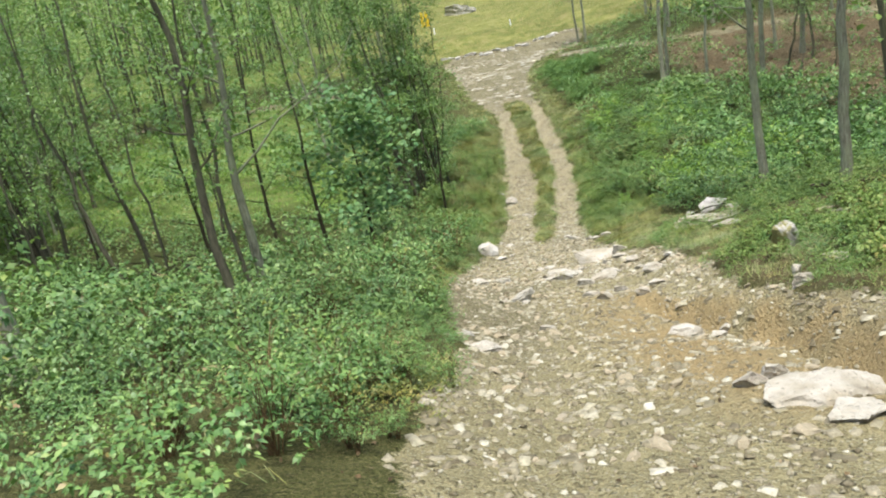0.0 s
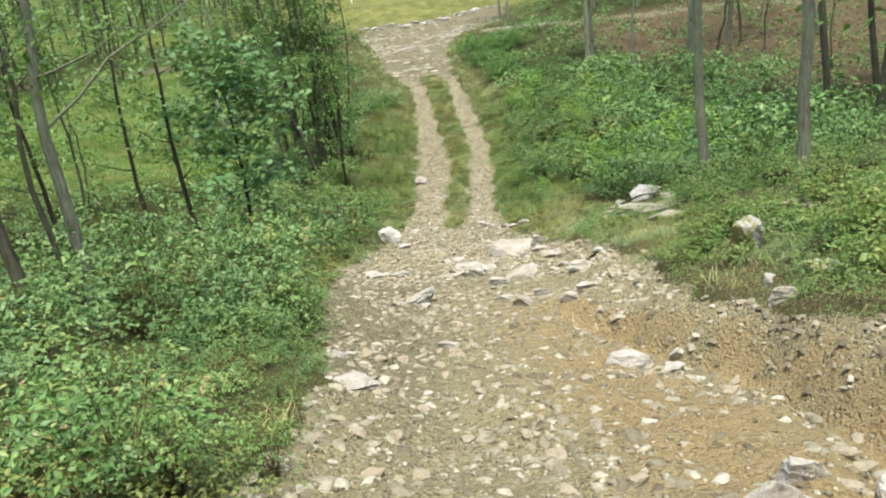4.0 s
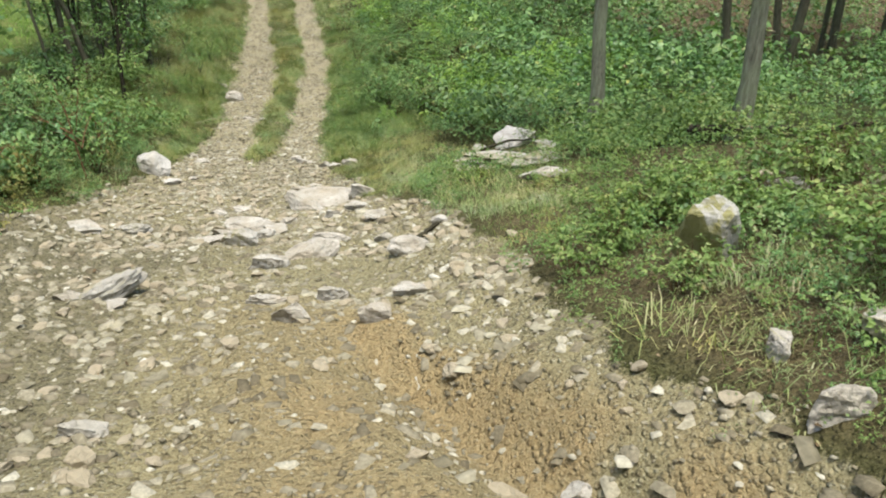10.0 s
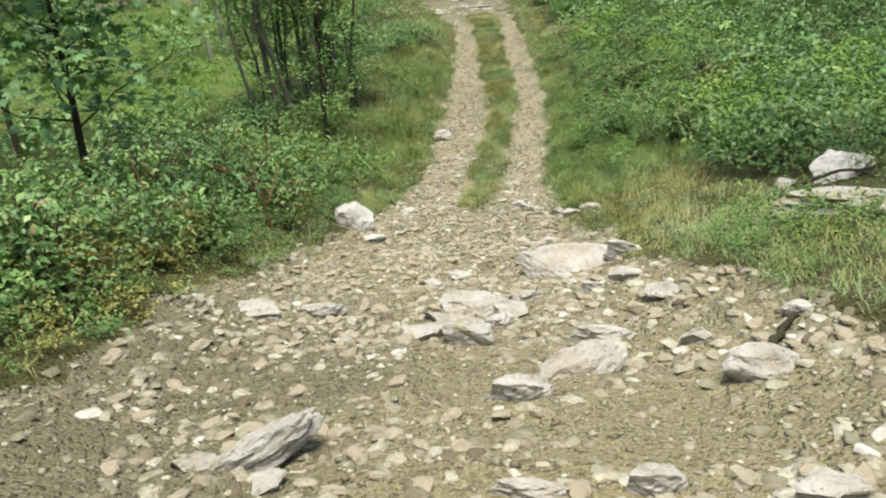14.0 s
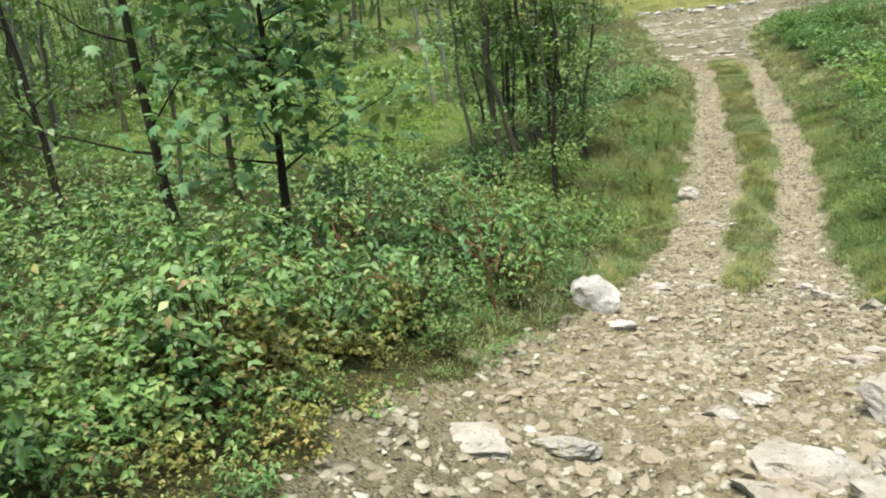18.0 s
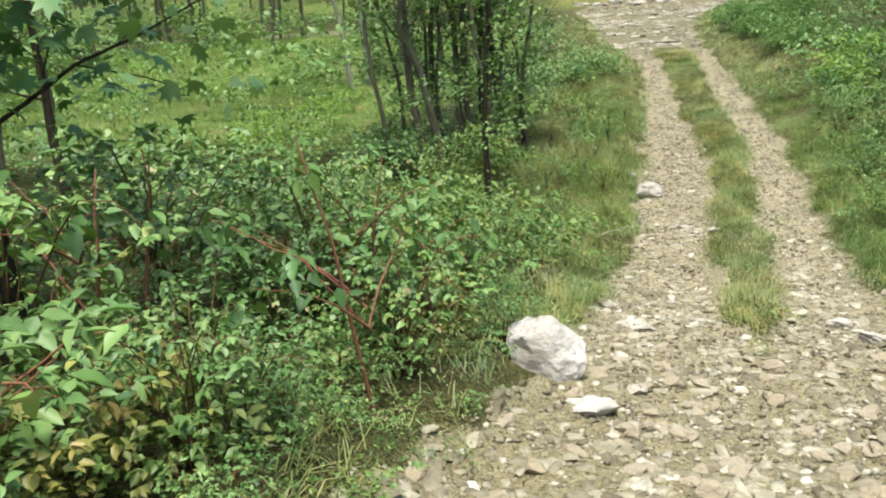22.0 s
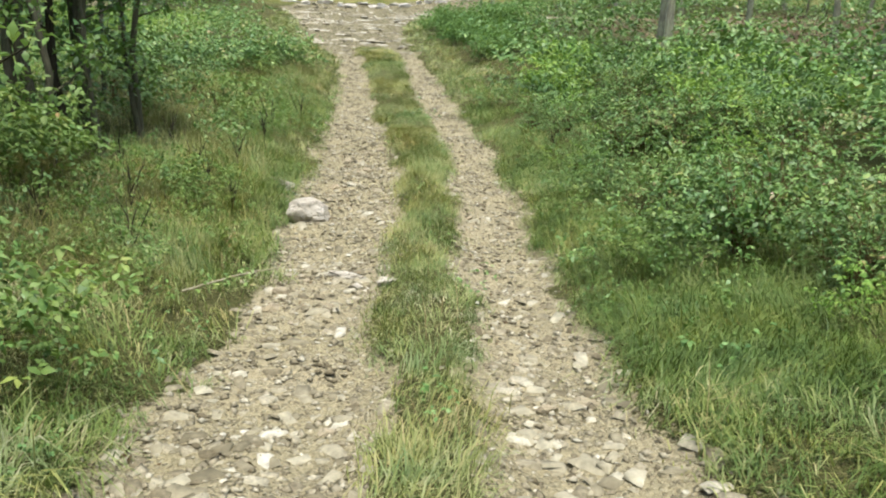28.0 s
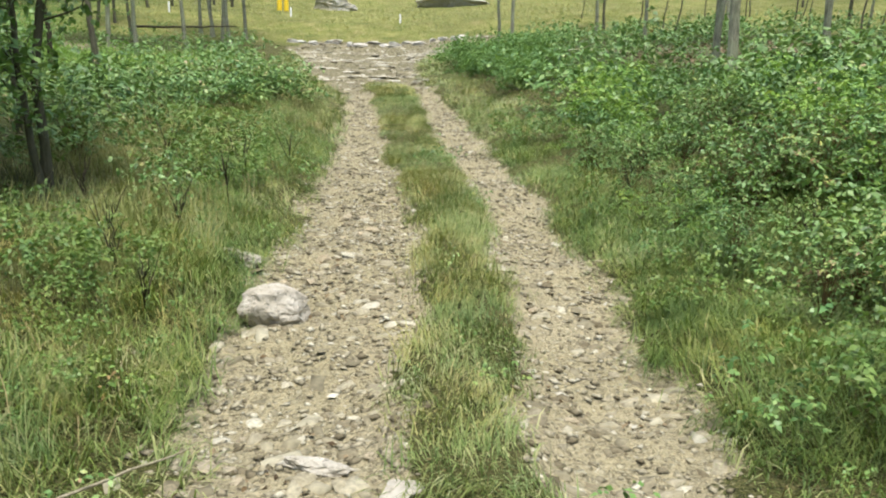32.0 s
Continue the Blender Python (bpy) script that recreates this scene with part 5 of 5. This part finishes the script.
lush = lambda x, y: verge(x, y) * np.interp(y, [2, 8, 18, 23, 40, 60], [0.8, 0.8, 0.8, 1, 0.9, 0.6]) * (0.12 + 0.88 * smoothstep(-0.2, 0.4, 0.5 * vnoise(x * 1.3, y * 1.3, 41) + 0.6 * vnoise(x * 3.1, y * 3.1, 44)))
x, y, h = [np.concatenate(v) for v in zip(tufts(22000, -5.0, 6.0, 3, 56, lush, 9, 0.10, 0.42), tufts(26000, -4.0, 4.2, 20.5, 41, lush, 8, 0.08, 0.40), tufts(4500, 2.8, 6.0, 9, 21, lambda x, y: smoothstep(-0.1, 0.35, x - line(EDGE_RIGHT, y)) * smoothstep(2.6, 0.8, x - line(EDGE_RIGHT, y)) * (0.35 + 0.65 * smoothstep(-0.1, 0.3, vnoise(x * 0.8 + 5, y * 0.8, 57))), 12, 0.08, 0.22))]
on_median = (x > line(MEDIAN_LEFT, y) - 0.2) & (x < line(MEDIAN_RIGHT, y) + 0.2)
h = h * np.where(on_median, 0.8, 1.35)
straw = (vnoise(x * 0.55, y * 0.55, 62) + 0.6 * vnoise(x * 2.4, y * 2.4, 63) + np.where(x > 1.5, np.interp(y, [17, 18, 20.3, 22, 26.5, 28.5, 33, 35], [0.0, -0.45, -0.35, 0.5, 0.45, -0.5, -0.4, 0.2]), 0.0) + np.where((x < 0) & (y > 33), 0.25, 0.0)) > 0.25
for name, label, here, mat in (("grass", "tall tangled green grass with straw tips along the ruts", ~straw, GRASS), ("straw_grass", "olive and straw-coloured grass in patches along the verges", straw, DRY_GRASS)):
    u, v = x[here], y[here]
    thing(name, label, "grass", kind="stuff", data=mesh_from(name, *blades(u, v, height(u, v) - 0.02, h[here], 0.005 + 0.007 * rng.random(len(u)), rng, 1.3), mat))
x, y, h = tufts(11500, -1.4, 1.4, 25.2, 57.5, lambda x, y: (x > line(MEDIAN_LEFT, y) - 0.1) * (x < line(MEDIAN_RIGHT, y) + 0.1) * (1 - smoothstep(0.4, 0.8, bare(x, y))) * np.interp(y, [25, 29, 36, 57], [0.5, 0.8, 1, 1]), 9, 0.12, 0.42)
green = vnoise(x * 0.9 + 4, y * 0.9, 73) + 0.5 * vnoise(x * 2.7, y * 2.7, 74) + np.interp(y, [25, 31, 34], [0.25, 0.2, -0.1]) > 0
for name, label, here, mat in (("median_grass", "straw-tipped yellow-green grass between the ruts", ~green, DRY_GRASS), ("green_median_grass", "green tufts of grass between the ruts", green, GRASS)):
    u, v = x[here], y[here]
    thing(name, label, "grass", kind="stuff", data=mesh_from(name, *blades(u, v, height(u, v) - 0.02, h[here], 0.004 + 0.005 * rng.random(len(u)), rng, 1.0), mat))
x, y, h = tufts(6000, -6.5, 4.5, 45, 78, lambda x, y: smoothstep(-0.25, 0.1, np.maximum(line(EDGE_LEFT, y) - x, x - line(EDGE_RIGHT, y))) * smoothstep(2.2, 0.7, np.maximum(line(EDGE_LEFT, y) - x, x - line(EDGE_RIGHT, y))), 10, 0.2, 0.6)
thing("far_verge_grass", "thick green grass along the edges of the upper track", "grass", kind="stuff",
      data=mesh_from("far_verge_grass", *blades(x, y, height(x, y) - 0.02, h, 0.008 + 0.012 * rng.random(len(x)), rng, 1.2), GRASS))
# long rank grass hanging over both edges of the ruts
long_grass = lambda x, y: smoothstep(-0.1, 0.15, np.maximum(line(EDGE_LEFT, y) - x, x - line(EDGE_RIGHT, y))) * smoothstep(1.9, 0.6, np.maximum(line(EDGE_LEFT, y) - x, x - line(EDGE_RIGHT, y))) * smoothstep(-0.25, 0.35, vnoise(x * 0.7 + 2, y * 0.55, 53))
x, y, h = (np.concatenate(v) for v in zip(tufts(9000, -3.8, 4.0, 25.5, 46, long_grass, 19, 0.3, 0.75), tufts(3600, 1.8, 6.4, 25.5, 37, lambda x, y: smoothstep(-0.1, 0.2, x - line(EDGE_RIGHT, y)) * smoothstep(4.4, 2.8, x - line(EDGE_RIGHT, y)) * smoothstep(26, 28.5, y) * (0.4 + 0.6 * smoothstep(-0.3, 0.2, vnoise(x * 1.1, y * 1.1, 64))), 22, 0.3, 0.75)))
thing("rank_grass", "long rank green grass bending over the edges of the ruts", "grass", kind="stuff",
      data=mesh_from("rank_grass", *blades(x, y, height(x, y) - 0.02, h, 0.004 + 0.006 * rng.random(len(x)), rng, 1.45), LUSH_GRASS))
x, y, h = tufts(8000, -5.0, -1.3, 27, 50, lambda x, y: smoothstep(0.2, 0.8, line(EDGE_LEFT, y) - x) * (0.3 + 0.7 * smoothstep(-0.3, 0.3, vnoise(x * 0.8, y * 0.8, 54))), 7, 0.35, 0.75)
thing("tall_dry_grass", "thin straw-coloured grass standing in the verge", "grass", kind="stuff",
      data=mesh_from("tall_dry_grass", *blades(x, y, height(x, y) - 0.02, h, 0.003 + 0.004 * rng.random(len(x)), rng, 0.8), DRY_GRASS))
# low weeds at the foot of the thicket, some of them yellowing
foot = lambda x, y: smoothstep(-0.2, 0.05, line(EDGE_LEFT, y) - x) * smoothstep(2.2, 0.9, line(EDGE_LEFT, y) - x)
x, y = scatter(2500, -5, -1.0, 6, 26, foot, rng)
turning = vnoise(x * 0.7, y * 0.7, 58) + 0.5 * vnoise(x * 2.2, y * 2.2, 59) > 0.25
undergrowth("foot_weeds", "low broad-leaved weeds crowding the foot of the thicket", LOW_WEEDS, x[~turning], y[~turning], 0.6, 1.3, LEAF)
undergrowth("turning_weeds", "yellow and brown leaved weeds at the foot of the thicket", LOW_WEEDS, x[turning], y[turning], 0.7, 1.15, TURNING_LEAF)
# seed heads on thin stalks above the grass
x, y = scatter(9000, -6, 6, 8, 55, lambda x, y: verge(x, y) * smoothstep(-0.1, 0.5, vnoise(x * 0.9, y * 0.9, 43)), rng)
stalk = rng.uniform(0.35, 0.6, len(x))
thing("seed_stalks", "straw-coloured grass seed heads above the verge", "grass", kind="stuff",
      data=mesh_from("seed_stalks", *blades(x, y, height(x, y), stalk, 0.003 + 0.004 * rng.random(len(x)), rng, 0.8), STRAW))
shelf = lambda x, y: 1 - 0.85 * (x > 1.5) * smoothstep(20.5, 22, y) * smoothstep(31, 29, y)
x, y = scatter(3200, -5.0, 6.0, 3, 46, lambda x, y: verge(x, y) * shelf(x, y) * (0.25 + 0.75 * smoothstep(-0.2, 0.3, vnoise(x * 0.7, y * 0.7, 46))) * np.where((x > line(MEDIAN_LEFT, y)) & (x < line(MEDIAN_RIGHT, y)), 0.35, 1.0), rng)
x, y = (np.concatenate(v) for v in zip((x, y), scatter(2400, 2.8, 7.5, 8, 22, lambda x, y: off_outcrop(x, y) * smoothstep(-0.25, 0.25, x - line(EDGE_RIGHT, y)) * (0.4 + 0.6 * smoothstep(-0.3, 0.3, vnoise(x * 0.9, y * 0.9, 45))), rng)))
xv, yv = scatter(1500, -5, 5.5, 22, 50, lambda x, y: verge(x, y) * shelf(x, y) * smoothstep(0.2, 0.8, np.maximum(line(EDGE_LEFT, y) - x, x - line(EDGE_RIGHT, y))) * smoothstep(-0.35, 0.3, vnoise(x * 0.8, y * 0.8, 47)), rng)
undergrowth("verge_weeds", "knee-high leafy weeds standing in the verge grass", FINE_SHRUBS, xv, yv, 0.7, 1.15, WEED_LEAF)
xb, yb = scatter(2000, 2.8, 8.5, 9, 21, lambda x, y: off_outcrop(x, y) * smoothstep(-0.25, 0.15, x - line(EDGE_RIGHT, y)) * (0.55 + 0.45 * smoothstep(-0.4, 0.3, vnoise(x * 1.2, y * 1.2, 49))), rng)
undergrowth("bank_weeds", "mixed leafy weeds along the foot of the bank", WEEDS, xb, yb, 1.6, 3.2, WEED_LEAF)
xg, yg = scatter(240, 3.9, 6.2, 22.6, 27.2, lambda x, y: np.exp(-(((x - 4.9) / 0.8) ** 2 + ((y - 24.9) / 1.5) ** 2)), rng)
undergrowth("pale_weeds", "pale grey-green feathery weeds behind the outcrop", WEEDS, xg, yg, 1.6, 3.0, PALE_LEAF)
xp, yp = scatter(900, 3.2, 9.5, 26, 46, lambda x, y: smoothstep(0.9, 1.8, x - line(EDGE_RIGHT, y)) * smoothstep(0.15, 0.45, vnoise(x * 0.75 + 3, y * 0.75, 71)), rng)
sunlit = vnoise(xp * 0.4, yp * 0.4, 72) > 0
undergrowth("bright_weeds", "bright yellow-green leafy weeds topping the bramble bank", FINE_SHRUBS, xp[sunlit], yp[sunlit], 1.0, 1.35, FERN)
undergrowth("broad_weeds", "broad-leaved pale weeds topping the bramble bank", BANK_SHRUBS, xp[~sunlit][:190], yp[~sunlit][:190], 0.85, 1.1, PALE_LEAF)
undergrowth("small_weeds", "low leafy weeds growing among the verge grass", WEEDS, x, y, 1.2, 2.3, LEAF)
x, y = scatter(64000, -34, 24, 32, 135, lambda x, y: np.clip(smoothstep(82, 85, y) * 0.6 + smoothstep(-6.5, -9, x) * smoothstep(32, 38, y) * smoothstep(74, 64, y), 0, 1) * (1 - bare(x, y)), rng)
for name, label, here, mat in (("clearing_growth", "bright green low growth on the open clearing", y < 80, FERN), ("meadow_grass", "yellow-green rough grass on the far meadow", y >= 80, DRY_GRASS)):
    u, v = x[here], y[here]
    thing(name, label, "grass", kind="stuff", data=mesh_from(name, *blades(u, v, height(u, v) - 0.02, rng.uniform(0.15, 0.45, len(u)), 0.02 + 0.03 * rng.random(len(u)), rng, 0.9), mat))
x, y = scatter(16000, 7, 34, 30, 68, lambda x, y: smoothstep(0, 3, x - np.interp(y, [36, 52, 60], [13, 9, 9])) * smoothstep(31, 36, y), rng)
thing("fallen_leaves", "brown fallen leaves under the open wood", "leaves", kind="stuff",
      data=mesh_from("fallen_leaves", *leaves(np.stack([x, y, height(x, y) + 0.02], -1), rng.uniform(0.08, 0.2, len(x)), rng, 0.0, True), LITTER))
x, y = scatter(16000, -2.6, 7.5, 4, 42, lambda x, y: np.where(bare(x, y) > 0.5, 0.06 + 0.6 * (y > 25), 0.7 * ((x > 0) | (x > line(EDGE_LEFT, y) - 0.8)) * (y < 24.5)) * smoothstep(-0.3, 0.5, vnoise(x * 1.1, y * 1.1, 52)), rng)
thing("leaf_litter", "dry brown leaves lying along the banks and ruts", "leaves", kind="stuff",
      data=mesh_from("leaf_litter", *leaves(np.stack([x, y, height(x, y) + 0.012], -1), rng.uniform(0.03, 0.075, len(x)), rng, 0.0, True), LITTER))
x, y = scatter(1000, -30, -8, 32, 66, lambda x, y: (1 - bare(x, y)) * smoothstep(0.0, 0.5, vnoise(x * 0.25, y * 0.25, 51)), rng)
undergrowth("ground_cover", "low bright green leafy cover on the clearing", FAR_SHRUBS, x, y, 0.35, 0.8, FERN)

# ---- far meadow: markers and a rock ----
def post(x, y, tall, wide, mat, name, label, category):
    bm = bmesh.new()
    bmesh.ops.create_cone(bm, cap_ends=True, segments=10, radius1=wide, radius2=wide * 0.9, depth=tall, matrix=Matrix.Translation((0, 0, tall / 2)))
    bmesh.ops.create_uvsphere(bm, u_segments=10, v_segments=5, radius=wide * 0.9, matrix=Matrix.Translation((0, 0, tall)))
    me = bpy.data.meshes.new(name)
    bm.to_mesh(me)
    bm.free()
    me.materials.append(mat)
    ob = thing(name, label, category, data=me)
    ob.location = (x, y, float(height(x, y)) - 0.05)
    return ob


for x, y in [(0.3, 91.0), (-8.6, 94.0), (-17.5, 91.0)]:
    post(x, y, 0.75, 0.07, WHITE, "marker_post", "short white marker post in the meadow", "post")
for x, y in [(-10.5, 101.0), (-9.9, 101.0)]:
    post(x, y, 1.6, 0.22, YELLOW, "bollard", "bright yellow round-topped safety bollard", "bollard")
rock(-6.0, 108.0, (2.6, 1.6, 0.9), 0, 10, label="broad grey boulder in the far meadow")
rock(5.5, 112.0, (4.5, 2.5, 0.9), 3, -8, label="long grey rock ledge in the far meadow")

# ---- fallen wood ----
def branch(points, thick, label, name="fallen_branch", bark=DARK_BARK):
    p = np.array([(x, y, float(height(x, y)) + h) for x, y, h in points])
    s = np.linspace(0, 1, 12)
    k = np.linspace(0, 1, len(p))
    q = np.stack([np.interp(s, k, p[:, c]) for c in range(3)], -1) + rng.normal(0, min(0.015, 0.3 * thick), (12, 3))
    return thing(name, label, "branch", data=smooth(mesh_from(name, *tube(q, thick * (1 - 0.6 * s), 7), bark)))


branch([(6.35, 18.75, 0.22), (6.95, 18.4, 0.12), (7.55, 17.8, 0.1), (8.3, 17.3, 0.12)], 0.075, "dark fallen branch at the foot of a tree")
branch([(4.95, 15.2, 0.34), (5.3, 15.4, 0.28), (5.75, 15.6, 0.18)], 0.04, "bleached dead branch leaning over the mossy boulder", bark=BLEACHED)
branch([(-1.75, 30.75, 0.12), (-1.4, 31.3, 0.16), (-1.05, 31.85, 0.10)], 0.012, "pale dry reed stem bent over the rut", "reed_stem", BLEACHED)
branch([(4.2, 21.9, 0.1), (4.7, 22.0, 0.16), (5.3, 21.9, 0.1)], 0.03, "thin dead branch lying on the outcrop")
branch([(2.45, 17.35, 0.05), (2.7, 17.7, 0.05), (2.95, 18.05, 0.04)], 0.035, "short dead branch among the stones")
branch([(-15.5, 76.0, 1.0), (-12.5, 77.0, 1.15), (-10.2, 80.0, 1.2)], 0.08, "thin fallen sapling caught between trees", "fallen_sapling")
branch([(13.0, 42.0, 0.1), (15.2, 44.5, 0.3), (16.2, 47.0, 0.6)], 0.09, "pale fallen trunk in the leaf litter")


for k, (x, y) in enumerate([(-13.2, 24.5), (-14.6, 23.8), (-12.4, 26.0), (-15.5, 26.4), (-11.6, 23.2), (-16.8, 25.2)]):
    a = k * 1.3
    branch([(x, y, 0.1), (x + 0.7 * math.cos(a), y + 0.7 * math.sin(a), 0.35), (x + 1.5 * math.cos(a + 0.3), y + 1.5 * math.sin(a + 0.3), 0.6), (x + 2.1 * math.cos(a), y + 2.1 * math.sin(a), 0.5)], 0.04, "dead dark branch lying in the brush of the wood")


def pokeweed(x, y, tall, seed):
    """A tall weed with crimson stems and drooping leaves."""
    rnd = np.random.default_rng(seed)
    root = thing("pokeweed", "tall weed with crimson branching stems and green leaves", "weed", "red-stemmed weeds")
    s = np.linspace(0, 1, 7)[:, None]
    at = []
    for k in range(6):
        f = 0.0 if k == 0 else rnd.uniform(0.25, 0.7)
        a, l = rnd.uniform(0, 6.28), tall * (1.0 if k == 0 else rnd.uniform(0.4, 0.65))
        way = np.array([np.cos(a), np.sin(a), 0]) * (0.15 if k == 0 else 0.75) + np.array([0, 0, 1.0 if k == 0 else 0.7])
        p = np.array([0, 0, f * tall]) + s * way * l + np.cumsum(rnd.normal(0, 0.022, (7, 3)), axis=0) * s - s * s * np.array([0, 0, 0.0 if k == 0 else 0.25 * l])
        part("stem", mesh_from("stem", *tube(p, (0.015 if k == 0 else 0.008) * (1 - 0.7 * s[:, 0]), 6), CRIMSON), root)
        at.append(p[3:])
    at = np.concatenate(at)
    n = 46
    pick = at[rnd.integers(0, len(at), n)] + rnd.normal(0, 0.07, (n, 3))
    part("foliage", mesh_from("foliage", *leaves(pick, 0.13 * rnd.uniform(0.6, 1.2, n), rnd, 0.5), LEAF), root)
    root.location = (x, y, float(height(x, y)) - 0.03)


for k, (x, y, tall) in enumerate([(-2.46, 22.65, 1.8), (-2.9, 23.6, 1.45), (-3.6, 21.8, 1.3), (-3.1, 20.6, 1.15), (-4.2, 22.9, 1.4), (-2.6, 24.3, 1.1)]):
    pokeweed(x, y, tall, 500 + k)


def dead_stalk(x, y, tall, seed):
    """A dry branching weed."""
    rnd = np.random.default_rng(seed)
    ob = thing("dead_weed", "dry dark branching weed stalk in the grass", "weed", "dead weeds on the verge")
    s = np.linspace(0, 1, 6)[:, None]
    for k in range(6):
        f = rnd.uniform(0, 0.6) if k else 0.0
        a, l = rnd.uniform(0, 6.28), tall * (1 - f) * rnd.uniform(0.6, 1.0)
        root = np.array([0, 0, f * tall]) if k else np.zeros(3)
        way = np.array([np.cos(a) * 0.45, np.sin(a) * 0.45, 1.0]) if k else np.array([0.1 * np.cos(a), 0.1 * np.sin(a), 1.0])
        part("stalk", mesh_from("stalk", *tube(root + s * way * l + rnd.normal(0, 0.008, (6, 3)), 0.009 * (1 - 0.75 * s[:, 0]), 4), DARK_BARK), ob)
    ob.location = (x, y, float(height(x, y)) - 0.02)


for k, (x, y) in enumerate([(-2.6, 35.2), (-2.2, 36.0), (-3.2, 36.2), (-2.0, 37.3), (-3.6, 35.0), (-2.9, 33.2), (-2.4, 31.5), (-3.0, 38.5), (-1.9, 33.9), (-2.3, 34.4), (-3.4, 32.0), (-2.1, 38.9), (-4.1, 37.2), (-2.7, 40.3), (-1.8, 41.2), (-3.7, 30.6), (3.4, 33.0), (3.9, 35.1), (3.1, 38.2)]):
    dead_stalk(x, y, 0.55 + 0.07 * (k % 4), 300 + k)
